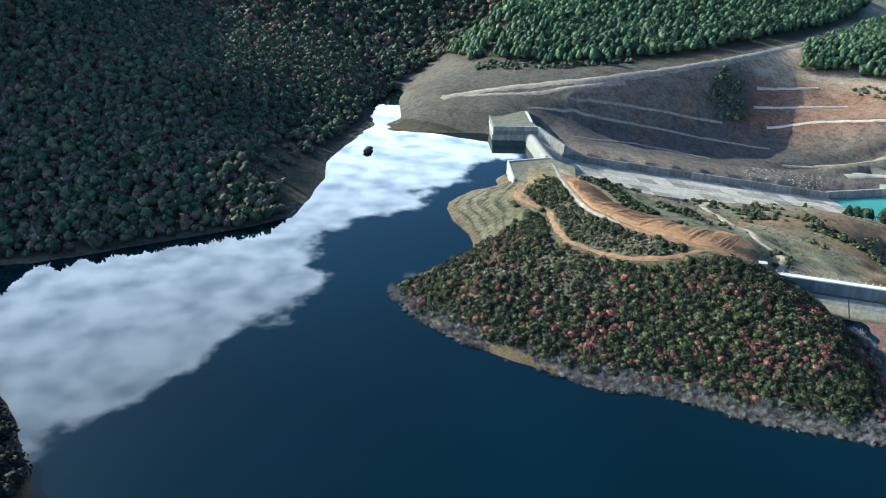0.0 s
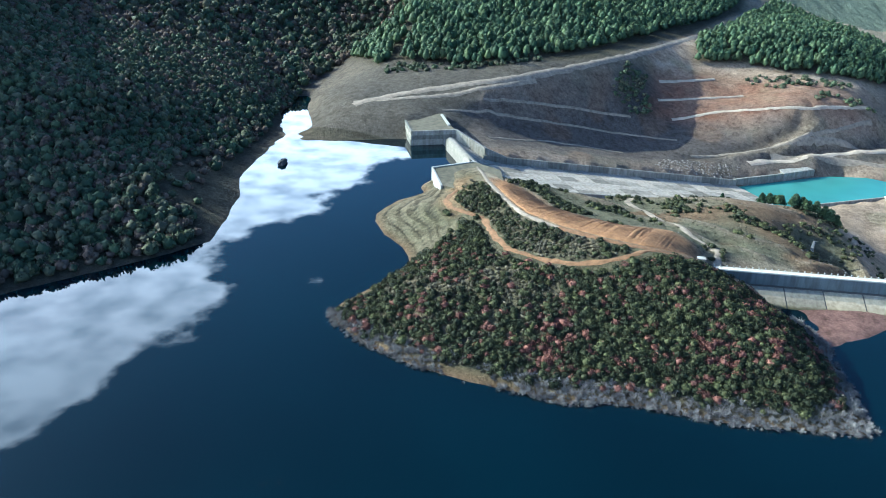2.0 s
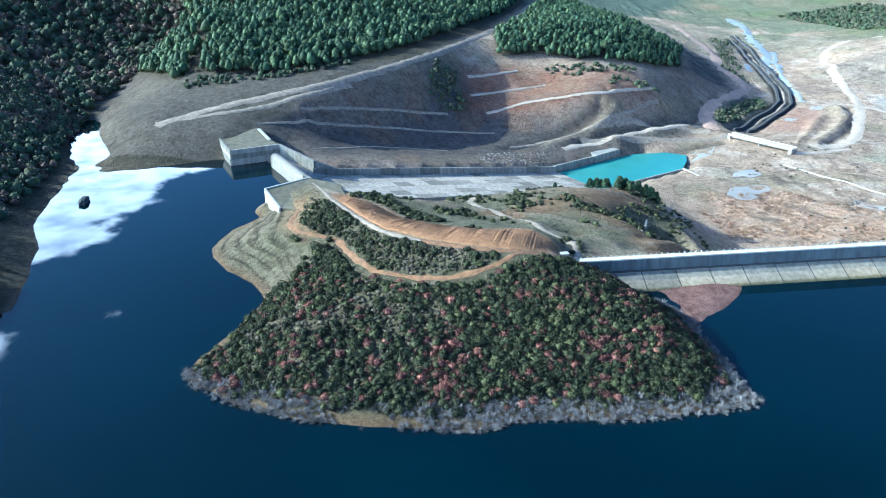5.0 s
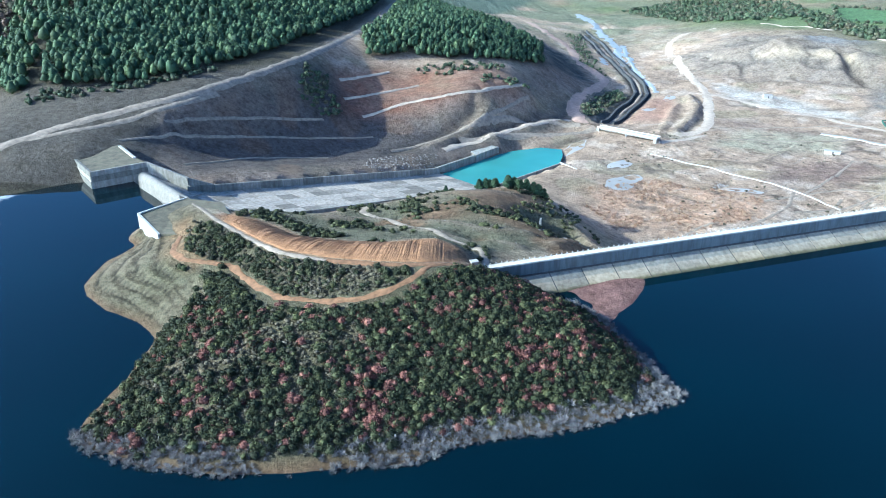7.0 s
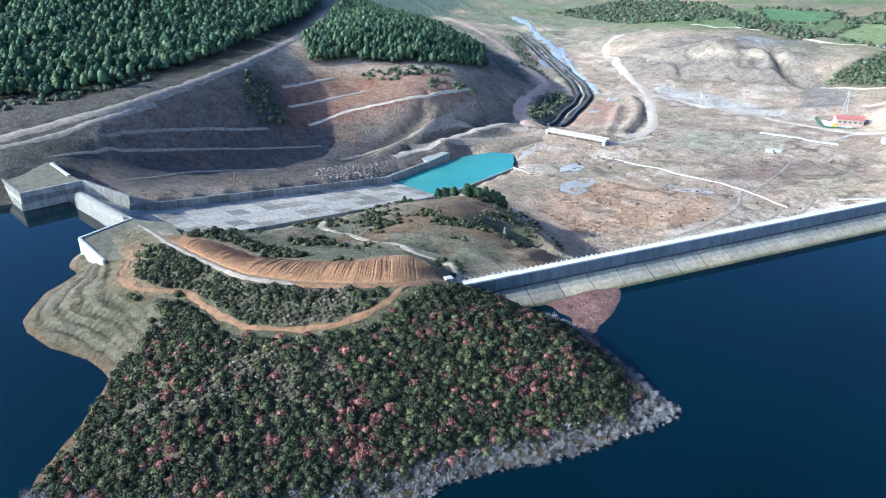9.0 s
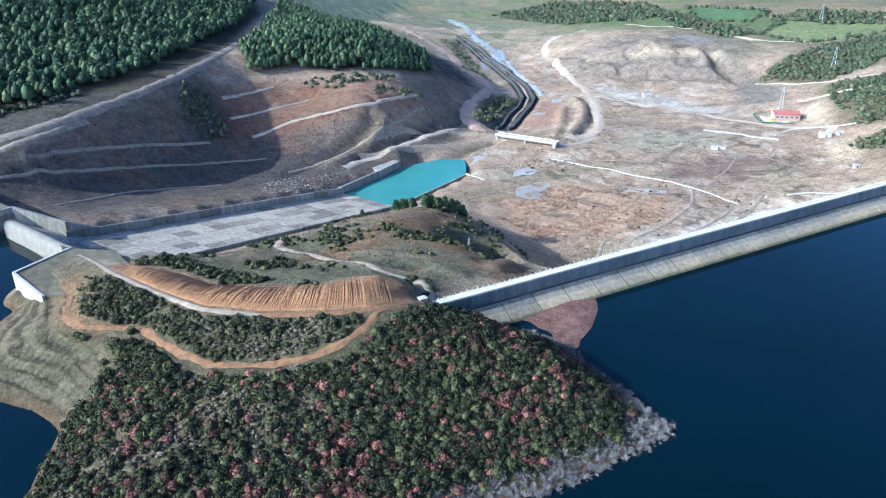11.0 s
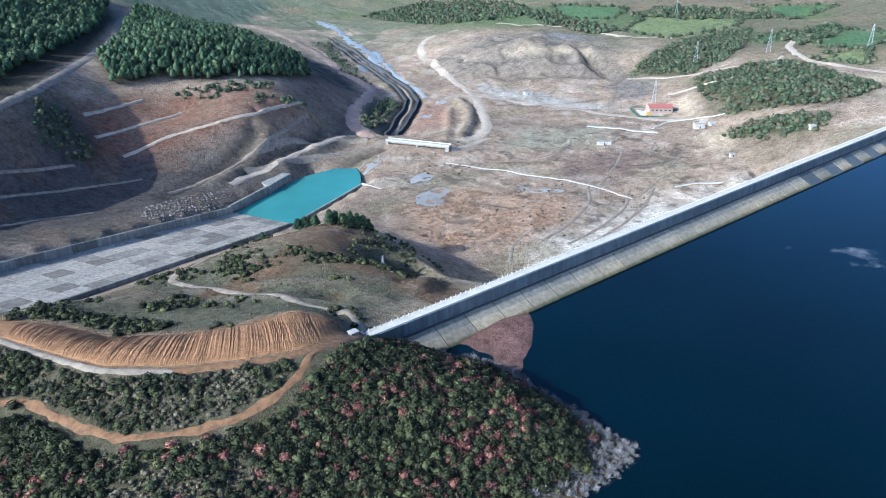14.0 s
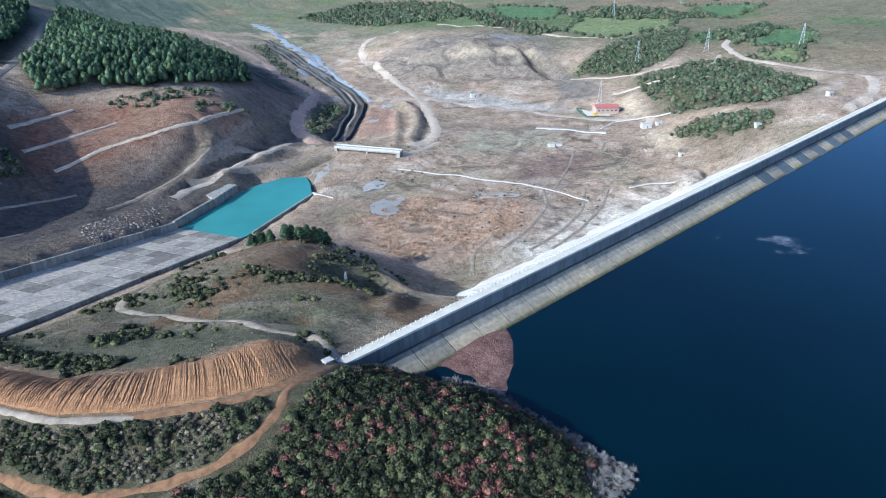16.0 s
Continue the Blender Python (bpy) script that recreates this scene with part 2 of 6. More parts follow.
M_GREENPAINT = mat_simple("green_fence_paint", (0.035, 0.10, 0.065), 0.2, 0.8)
M_YELLOW = mat_simple("yellow_paint", (0.55, 0.36, 0.06), 0.2, 0.8)


# ---- mesh helpers ----
def part(name, bm, material, parent=None, label=""):
    me = bpy.data.meshes.new(name)
    bm.to_mesh(me)
    bm.free()
    me.materials.append(material)
    ob = new(name, me)
    if parent:
        ob.parent = parent
    if label:
        tagged(ob, label)
    return ob


def raw(name, verts, faces, material, parent=None, smooth=False):
    me = bpy.data.meshes.new(name)
    me.from_pydata([tuple(map(float, v)) for v in verts], [], faces)
    me.materials.append(material)
    if smooth:
        me.shade_smooth()
    ob = new(name, me)
    if parent:
        ob.parent = parent
    return ob


def empty(name, at=(0, 0, 0), rz=0.0):
    ob = new(name)
    ob.matrix_world = pose(*at, 0, 0, rz)
    ob.empty_display_size = 0.5
    return ob


def box_bm(sx, sy, sz, at=(0, 0, 0), bevel=0.0, bm=None):
    """A bevelled box standing on at."""
    own = bm or bmesh.new()
    made = bmesh.ops.create_cube(own, size=1.0, matrix=Matrix.Translation((at[0], at[1], at[2] + sz / 2)) @ Matrix.Diagonal((sx, sy, sz, 1)))
    if bevel:
        edges = {e for v in made["verts"] for e in v.link_edges}
        bmesh.ops.bevel(own, geom=list(edges), offset=bevel, segments=1, affect="EDGES")
    return own


def prism(name, outline, z0, z1, material, parent=None):
    """A solid with the given plan between two heights; z1 may be a list, one height a corner."""
    n = len(outline)
    tops = z1 if isinstance(z1, (list, tuple)) else [z1] * n
    bots = z0 if isinstance(z0, (list, tuple)) else [z0] * n
    verts = [(x, y, z) for (x, y), z in zip(outline, bots)] + [(x, y, z) for (x, y), z in zip(outline, tops)]
    faces = [tuple(range(n))[::-1], tuple(range(n, 2 * n))] + [(i, (i + 1) % n, n + (i + 1) % n, n + i) for i in range(n)]
    bm = bmesh.new()
    vs = [bm.verts.new(v) for v in verts]
    for f in faces:
        bm.faces.new([vs[i] for i in f])
    bmesh.ops.recalc_face_normals(bm, faces=bm.faces)
    return part(name, bm, material, parent)


# ---- the lie of the land ----
# The spillway chute: its left edge starts at CH0 and runs along CHD; CHR points across it.
CH0, CHD, CHR = np.array((-87.0, 405.0)), np.array((0.837, 0.547)), np.array((0.547, -0.837))


def chute(s, w):
    """Plan position s metres down the chute and w metres across from its left edge."""
    return CH0 + s * CHD + w * CHR


def weir_at(s, w):
    """Plan position s metres past the weir's crest and w metres along it."""
    return np.array((-91.8, 416.0)) + s * CHD + w * np.array((0.515, -0.857))


def chute_z(s):
    return -3.0 - 0.171 * s


def chute_w(s):
    return 54.0 - 9.0 * min(1.0, s / 215.0)


# The dam: crest axis from DAM0 along DAMD; DAMN points downstream.
DAM0, DAMD, DAMN = np.array((57.0, 262.4)), np.array((0.9927, 0.1204)), np.array((-0.1204, 0.9927))
DAM_LEN, CREST_Z = 592.0, 9.35


def dam(u, v):
    return DAM0 + u * DAMD + v * DAMN


def run(points, step=14.0):
    """Points every few metres along a line of (x, y, z)."""
    pts = np.array(points, float)
    out = []
    for a, b in zip(pts[:-1], pts[1:]):
        n = max(1, int(np.hypot(*(b - a)[:2]) / step))
        out += [a + (b - a) * k / n for k in range(n)]
    return np.array(out + [pts[-1]])


def level(points, z, step=14.0):
    return run([(x, y, z) for x, y in points], step)


# shorelines
SHORE_WEST = [(-420, 20), (-330, 80), (-228, 146), (-212, 160), (-184, 195), (-166, 219), (-152, 243), (-163, 273), (-170, 298), (-187, 321), (-196, 363), (-207, 411), (-223, 443), (-252, 525)]
SHORE_NORTH = [(-240, 512), (-217, 468), (-199, 440), (-199, 424), (-188, 402), (-170, 410), (-133, 427)]
SHORE_POINT = [(-79, 340), (-92, 318), (-95.5, 297), (-93, 288), (-83, 274), (-70, 264), (-61, 250), (-67, 228), (-75, 208), (-76, 198), (-57, 186), (-37, 178), (-8, 174), (13, 171), (31, 177), (57, 177), (81, 181), (99, 185), (99, 203), (95, 223), (92, 240), (84, 255)]
ROAD_WEST = [(-176, 457, 13), (-162, 476, 15), (-131, 500, 19), (-102, 519, 21.5), (-76, 541, 23.5), (-52, 570, 25.5), (-23, 608, 27.5), (7.5, 660, 28.5), (50, 752, 30), (91, 860, 31), (120, 985, 32), (150, 1100, 30)]
PATH_TOP = [(-59, 355, 11), (-45, 324, 13), (-29.5, 294, 16), (-18, 272.5, 19), (-2, 260, 20), (16, 252, 20.6), (31, 249, 20.4), (46, 253, 17), (56, 262, 11.5)]
PATH_LOW = [(-60, 318, 9), (-62, 302, 9.5), (-55, 290.5, 10.5), (-38, 281, 11.6), (-28, 260, 12.6), (-20, 246.5, 13.6), (-5, 238, 15), (9, 234.5, 17), (20, 236.5, 19), (30, 243, 20.6)]
CUT_FAR = [(-41, 340, 9.3), (-23, 324, 9.2), (-11, 307, 9.8), (9, 291, 13), (26, 283.5, 15), (43, 281, 16), (51, 272, 15)]
BERM_A = [(-92, 502, 16), (-54, 535.5, 6), (-18.6, 563, -3), (11.7, 580, -9)]
BERM_B = [(-116, 477, 9), (-105, 486, 8), (-55, 519.5, -4), (-1, 556, -17), (49.5, 575, -24)]
BERM_C = [(-78, 462, -3), (-45.5, 499, -13), (11, 524, -23)]
TERR_A = [(30, 652, 6), (78, 686, 6)]
TERR_B = [(31, 620, -3), (102, 667, -4)]
TERR_C = [(44, 602, -14), (81, 619, -8), (120, 622, -3), (149, 628, -1), (200, 660, -4)]


def break_lines():
    L = [level(SHORE_WEST, 0.0), level(SHORE_NORTH, 0.0, 10), level(SHORE_POINT, 0.0, 8)]
    # lake bed
    L += [level([(-330, -60), (-150, 110), (-110, 200), (-120, 270), (-135, 330), (-150, 380)], -14), level([(-60, 140), (10, 130), (110, 130), (140, 200), (220, 250)], -14), level([(200, 100), (700, 150)], -20, 60)]
    L += [level([(-96, 344), (-92, 356), (-84, 368), (-78, 380), (-100, 405), (-126, 420)], -4, 8)]
    L += [level([(-245, 512), (-232, 470), (-209, 430)], -5, 8)]
    # west bank, rising inland
    L += [run([(-520, 60, 25), (-300, 165, 16), (-215, 225, 15), (-196, 262, 13), (-222, 325, 9), (-238, 372, 10), (-252, 430, 12), (-275, 500, 14)], 20)]
    # high ridge out of view, added so that its shadow covers the bank
    L += [run([(-620, 40, 215), (-610, 330, 212), (-585, 480, 150)], 60), run([(-560, 600, 105)], 60), run([(-900, 60, 240), (-900, 400, 230)], 100)]
    L += [run([(-470, 200, 105), (-380, 260, 52), (-280, 330, 40), (-300, 420, 30), (-320, 540, 26)], 40)]
    L += [run([(-520, 430, 105), (-430, 520, 58), (-390, 640, 48)], 60), run([(-900, 700, 150), (-600, 800, 120), (-330, 1000, 95)], 80)]
    # valley head beyond the small cove
    L += [run([(-252, 540, 3), (-264, 620, 8), (-275, 760, 22)], 25)]
    # mound between cove and lake, then the west road
    L += [run([(-215, 495, 12), (-190, 470, 14), (-176, 457, 13)], 12), run([(-190, 425, 4), (-160, 432, 6), (-132, 448, 12)], 10), run(ROAD_WEST, 16)]
    L += [run([(-184, 552, 27), (-140, 552, 27), (-99, 565, 28), (-60, 610, 30), (-30, 655, 31), (10, 720, 33)], 20)]
    L += [run([(-197, 654, 56), (-120, 690, 46), (-55, 700, 40), (20, 800, 42)], 30), run([(-200, 800, 85), (-60, 900, 70), (60, 1000, 55), (150, 1200, 40)], 50)]
    # graded slope and its berms
    L += [run(BERM_A), run(BERM_B), run(BERM_C), run(TERR_A), run(TERR_B), run(TERR_C)]
    # lobe under the pines
    L += [run([(60, 700, 14), (100, 712, 14), (150, 705, 10), (200, 718, 6), (255, 765, -8)], 20), run([(100, 790, 31), (150, 780, 33), (205, 800, 22), (262, 815, 4)], 25), run([(150, 900, 33), (230, 920, 20), (285, 900, -5)], 30), run([(180, 1100, 22), (260, 1080, 8)], 40)]
    # spillway trench
    L += [np.array([(*chute(s, w), chute_z(s) - 1.6) for s in range(10, 216, 16) for w in (-0.5, 22, chute_w(s) + 0.5)])]
    L += [np.array([(*chute(s, w), -45.0) for s in range(228, 310, 16) for w in (1, 22, 44)])]
    L += [np.array([(*chute(s, -7.0), chute_z(s) + 5.2) for s in range(40, 216, 20)])]
    L += [np.array([(*chute(s, -10.0), -35.6) for s in range(225, 300, 18)])]
    L += [np.array([(*chute(s, 50.0), -39.0) for s in range(225, 320, 18)])]
    # ground between berms and basin
    L += [run([(95, 580, -24), (150, 600, -24), (210, 640, -28), (250, 690, -31)], 20), run([(190, 590, -35), (235, 625, -36), (262, 680, -36), (322, 790, -36), (330, 880, -32)], 25)]
    # the point: plateau, cut, tracks
    L += [run(PATH_TOP, 9), run(PATH_LOW, 9), run(CUT_FAR, 9)]
    L += [run([(-79, 341, 9), (-62, 350, 10.6), (-48, 345, 10.4)], 8), run([(-45, 270, 10.5), (-44, 252, 9.5), (-50, 235, 8)], 9)]
    L += [run([(-5, 224, 13.5), (29, 213, 12.5), (55, 220, 15), (77, 212, 11)], 12), run([(-48, 205, 7), (-10, 194, 6.5), (30, 193, 6.5), (82, 197, 6)], 14), run([(-30, 225, 11), (-50, 215, 7)], 9)]
    L += [run([(42, 240, 19.5), (60, 238, 15), (78, 232, 9)], 10)]
    # benches and knoll behind the cut
    L += [run([(-30, 352, 6), (22, 362, -5), (37, 345, -3), (56, 318, 4), (75, 306, 3.5), (62, 285, 9)], 12), run([(26, 385, -9), (52, 366, -1), (74, 364, 1), (95, 372, -4)], 10), run([(62, 395, -7), (90, 400, -9), (118, 408, -12)], 10)]
    L += [run([(90, 352, -2), (103, 338, -6), (114, 322, -9), (104, 300, -2)], 9), run([(128, 415, -18), (132, 375, -17), (135, 345, -18), (132, 318, -14)], 10), run([(165, 460, -38), (165, 415, -38), (170, 378, -39), (168, 350, -38)], 14)]
    # valley floor
    L += [run([(225, 500, -41), (228, 440, -42), (240, 380, -42), (300, 420, -42), (300, 520, -42)], 25), run([(275, 545, -42), (337, 480, -42), (350, 600, -41), (410, 700, -40), (511, 950, -38), (580, 1300, -39), (570, 1700, -40)], 40)]
    L += [run([(255, 606, -36), (290, 560, -36)], 12), run([(299, 645, -43), (381, 733, -42), (451, 1068, -41), (570, 1443, -41)], 40), run([(470, 564, -40), (565, 565, -40), (540, 600, -40), (490, 510, -41), (430, 480, -42), (400, 400, -40)], 25)]
    # spoil mound
    L += [run([(500, 790, -36), (548, 747, -36), (605, 705, -34), (640, 690, -30)], 25), run([(565, 850, -10), (595, 925, -8), (730, 905, -6), (697, 815, -7), (651, 762, -9), (585, 800, -11), (565, 850, -10)], 25), run([(500, 925, -32), (480, 840, -36), (552, 766, -35), (628, 712, -33)], 25), run([(560, 1000, -25), (680, 1130, -18), (800, 1062, -6)], 40)]
    # east side and plateau
    L += [run([(505, 440, -30), (540, 490, -28), (580, 530, -28), (600, 600, -30), (640, 660, -25)], 25), run([(530, 415, -8), (605, 515, -9), (636, 497, -6), (700, 600, -6), (762, 641, 0), (730, 700, -3)], 30), run([(740, 470, 4), (840, 625, 5), (980, 750, 6), (1100, 800, 8), (900, 950, 3), (900, 1100, 0)], 50), run([(1300, 300, 30), (1500, 900, 25), (1300, 1500, 20), (900, 1900, -5)], 120), run([(560, 375, 4), (680, 380, 9), (800, 330, 14)], 30), run([(505, 380, -8), (470, 421, -36), (440, 385, -30), (415, 360, -28)], 25)]
    L += [run([(300, 2300, 40), (700, 2400, -10), (1400, 2300, 30)], 150), run([(-300, 1600, 90), (100, 1700, 50), (300, 1500, -20)], 100), run([(660, 310, 8), (720, 240, 20), (800, 140, 30)], 40)]
    # mud flat in the corner by the dam
    L += [level([(80, 256), (86, 244), (95, 229.5), (105, 238), (119, 251.5), (124, 261)], 0.25, 5), level([(95, 250), (105, 256)], 0.35, 5), level([(104, 229), (118, 241), (131, 254)], -3, 7)]
    # under the embankment
    L += [np.array([(*dam(u, v), z) for u in range(75, 400, 36) for v, z in ((-24, -12), (12, -8), (70, -43))]), np.array([(*dam(u, v), z) for u in range(420, 600, 36) for v, z in ((-24, -12), (3, -2), (14, 5 + (u - 500) * 0.06))]), np.array([(*dam(-2, 6), 8.4), (*dam(4, 22), 6.0), (*dam(16, 40), -2.0)])]
    # near corner of the east-facing bank
    L += [run([(-230, 100, 9), (-165, 72, 9), (-125, 52, 8), (-92, 20, 8)], 14), level([(-200, 122), (-155, 92), (-128, 82), (-106, 70), (-88, 54), (-74, 24)], 0.0, 10), run([(-200, 0, 30), (-130, -60, 30)], 30), level([(-190, 140), (-140, 105), (-95, 84), (-60, 40)], -6, 14)]
    L += [run([(700, -300, 20), (0, -400, 30), (-700, -300, 120)], 150)]
    return np.concatenate(L)


class Land:
    """Heights between the break lines, from a radial fit, with a fine roughness on top."""

    def __init__(self):
        p = break_lines()
        _, keep = np.unique(np.round(p[:, :2] / 3.0), axis=0, return_index=True)
        p = p[np.sort(keep)]
        self.c = p[:, :2]
        n = len(p)
        k = np.hypot(*(self.c[:, None] - self.c[None]).transpose(2, 0, 1))
        a = np.zeros((n + 3, n + 3))
        a[:n, :n] = k - 1.2 * np.eye(n)
        a[:n, n], a[:n, n + 1 :] = 1, self.c / 500
        a[n:, :n] = a[:n, n:].T
        self.w = np.linalg.solve(a, np.r_[p[:, 2], 0, 0, 0])

    def smooth(self, x, y):
        x, y = np.ravel(x), np.ravel(y)
        out = np.empty(len(x))
        for i in range(0, len(x), 20000):
            q = np.stack([x[i : i + 20000], y[i : i + 20000]], -1)
            d = np.sqrt(((q[:, None, 0] - self.c[None, :, 0]) ** 2) + ((q[:, None, 1] - self.c[None, :, 1]) ** 2))
            out[i : i + 20000] = d @ self.w[:-3] + self.w[-3] + (q / 500) @ self.w[-2:]
        return out


def wave_noise(x, y, size, seed):
    """Smooth random field of about +-1: value noise on a lattice."""
    rng = np.random.default_rng(seed)
    grid = rng.uniform(-1, 1, (64, 64))
    u, v = np.asarray(x) / size + 31.7, np.asarray(y) / size + 17.3
    i, j = np.floor(u).astype(int), np.floor(v).astype(int)
    f, g = u - i, v - j
    f, g = f * f * (3 - 2 * f), g * g * (3 - 2 * g)
    a, b = grid[i % 64, j % 64], grid[(i + 1) % 64, j % 64]
    c, d = grid[i % 64, (j + 1) % 64], grid[(i + 1) % 64, (j + 1) % 64]
    return (a * (1 - f) + b * f) * (1 - g) + (c * (1 - f) + d * f) * g


def line_dist(x, y, line):
    """Distance to a polyline, and how far along it (0 to 1)."""
    best, along = np.full(np.shape(x), 1e9), np.zeros(np.shape(x))
    pts = [np.array(p[:2], float) for p in line]
    for k, (a, b) in enumerate(zip(pts[:-1], pts[1:])):
        d = b - a
        t = np.clip(((x - a[0]) * d[0] + (y - a[1]) * d[1]) / (d @ d), 0, 1)
        r = np.hypot(x - a[0] - t * d[0], y - a[1] - t * d[1])
        near = r < best
        best = np.where(near, r, best)
        along = np.where(near, (k + t) / (len(pts) - 1), along)
    return best, along


def inside(x, y, poly, soft=4.0):
    """1 inside a plan outline, 0 outside, with a soft edge."""
    odd = np.zeros(np.shape(x), bool)
    pts = list(poly)
    for (ax, ay), (bx, by) in zip(pts, pts[1:] + pts[:1]):
        cross = ((ay > y) != (by > y)) & (x < (bx - ax) * (y - ay) / (by - ay + 1e-9) + ax)
        odd ^= cross
    d, _ = line_dist(x, y, pts + pts[:1])
    d = np.where(odd, d, -d)
    return np.clip(d / soft * 0.5 + 0.5, 0, 1)


LAND = Land()


def spaced(lo, core_lo, core_hi, hi, step, grow=1.07):
    """Grid lines: even in the core, ever wider outside it."""
    mid = list(np.arange(core_lo, core_hi + step / 2, step))
    left, right, d = [], [], step
    v = core_lo
    while v > lo:
        d = min(d * grow, 60)
        v -= d
        left.append(v)
    v, d = core_hi, step
    while v < hi:
        d = min(d * grow, 60)
        v += d
        right.append(v)
    return np.array(left[::-1] + mid + right)


GX = spaced(-4200, -135, 560, 4600, 1.9, 1.032)
GY = spaced(-2500, 165, 800, 4600, 1.9, 1.03)
XX, YY = np.meshgrid(GX, GY)
ZZ = LAND.smooth(XX, YY).reshape(XX.shape)

# zones of the plan, soft-edged
POINT = [(-88, 345), (-104, 318), (-108, 290), (-80, 262), (-84, 205), (-70, 182), (-8, 168), (13, 165), (100, 180), (104, 205), (88, 256), (56, 262), (46, 256), (31, 252), (16, 255), (-2, 263), (-18, 275), (-30, 296), (-47, 326), (-62, 352)]
CUT = [(-47, 333), (-30, 298), (-18, 275.5), (-2, 263), (16, 255), (31, 252), (45, 256), (54, 266), (50, 276), (43, 281.5), (26, 284), (9, 291.5), (-11, 307.5), (-23, 324), (-41, 341)]
BACK = [(-60, 357), (-41, 341), (-23, 324), (-11, 307), (9, 291), (26, 283), (43, 281), (62, 266), (75, 285), (110, 300), (132, 318), (136, 350), (134, 410), (70, 410), (0, 385)]
GRADED = [(-135, 458), (-100, 458), (-85, 415), (60, 500), (130, 545), (150, 585), (90, 610), (30, 655), (0, 640), (-25, 600), (-52, 562), (-78, 535), (-104, 513), (-132, 494), (-165, 470)]
ORANGE_BANK = [(25, 655), (30, 600), (75, 600), (130, 615), (190, 640), (190, 690), (120, 690), (70, 695)]
HEADLAND = [(-77, 343), (-98, 318), (-100, 290), (-78, 266), (-60, 246), (-52, 252), (-44, 276), (-56, 296), (-60, 325), (-60, 350)]
RUSHES = [(186, 470), (174, 440), (178, 404), (225, 391), (286, 405), (305, 435), (250, 486)]
TOE = [(150, 300), (172, 340), (205, 352), (245, 385), (318, 396), (380, 406), (440, 380), (470, 335), (300, 300)]
SPOIL = [(470, 835), (500, 940), (600, 960), (760, 920), (720, 800), (628, 700), (550, 755)]
WEST_BANK = [(-900, -100), (-420, 20), (-228, 146), (-166, 219), (-152, 243), (-170, 300), (-196, 363), (-215, 425), (-252, 525), (-262, 640), (-197, 560), (-99, 556), (-23, 618), (50, 762), (120, 1000), (150, 1300), (-200, 2400), (-2000, 2400), (-2500, 0)]
PINE_LOBE = [(62, 706), (100, 716), (150, 708), (200, 722), (258, 770), (268, 815), (300, 900), (280, 1080), (180, 1180), (128, 990), (100, 860), (62, 765)]
WOOD_EAST = [
    [(644, 605), (670, 578), (749, 556), (718, 504), (649, 405), (560, 394), (550, 432), (548, 490), (579, 524), (608, 567)],
    [(644, 701), (690, 709), (763, 728), (917, 727), (791, 646), (718, 615), (651, 623)],
    [(507, 461), (530, 448), (531, 414), (537, 381), (499, 370), (491, 395), (502, 449)],
    [(681, 1489), (857, 1525), (952, 1336), (850, 1106), (781, 1116), (690, 1195), (680, 1298)],
    [(925, 1301), (834, 1058), (786, 852), (746, 858), (749, 987)],
    [(896, 946), (1058, 1004), (1089, 883), (1093, 780), (997, 815)],
    [(830, 600), (850, 640), (930, 655), (1000, 660), (985, 632), (860, 598)],
    [(1250, 900), (1400, 1300), (1900, 1200), (1700, 800)],
]
FIELDS = [
    [(786, 852), (951, 948), (1042, 827), (912, 752), (777, 760)],
    [(958, 1208), (983, 1029), (855, 944), (834, 1043)],
    [(854, 592), (986, 625), (969, 568), (873, 518), (825, 556)],
    [(1165, 904), (1236, 790), (1050, 752)],
    [(814, 663), (928, 674), (888, 636), (814, 638)],
    [(767, 541), (846, 521), (760, 475), (755, 519)],
    [(380, 1420), (600, 1800), (200, 2200), (150, 1700)],
]

C_TAN, C_PALE, C_SHADED_SLOPE, C_OLIVE = (0.43, 0.32, 0.225), (0.62, 0.52, 0.42), (0.105, 0.093, 0.088), (0.135, 0.12, 0.07)
C_ORANGE, C_BANK, C_WOOD, C_HEAD = (0.36, 0.205, 0.10), (0.235, 0.12, 0.075), (0.075, 0.065, 0.042), (0.215, 0.180, 0.118)
C_RUSH, C_FIELD, C_BACK, C_BED = (0.54, 0.36, 0.235), (0.125, 0.195, 0.085), (0.15, 0.14, 0.088), (0.16, 0.12, 0.085)


# the trained river: its two stone-lined banks, and the bank under the haul track
WALL_R = [(288, 649), (308, 670), (352, 723), (380, 762), (404, 822), (427, 912), (464, 1064), (514, 1273)]
WALL_L = [(273, 644), (314, 698), (341, 729), (372, 775), (396, 838), (416, 922), (448, 1060), (485, 1210)]
RED_BANK = [(351, 905), (362, 862), (357, 826), (312, 763), (276, 714), (260, 680), (250, 645)]
GROVE = [(262, 655), (272, 690), (300, 728), (330, 764), (352, 780), (350, 752), (318, 716), (290, 682)]
RIVER_SIDE = [(368, 850), (420, 1030), (470, 1190), (440, 1200), (392, 1010), (352, 900)]


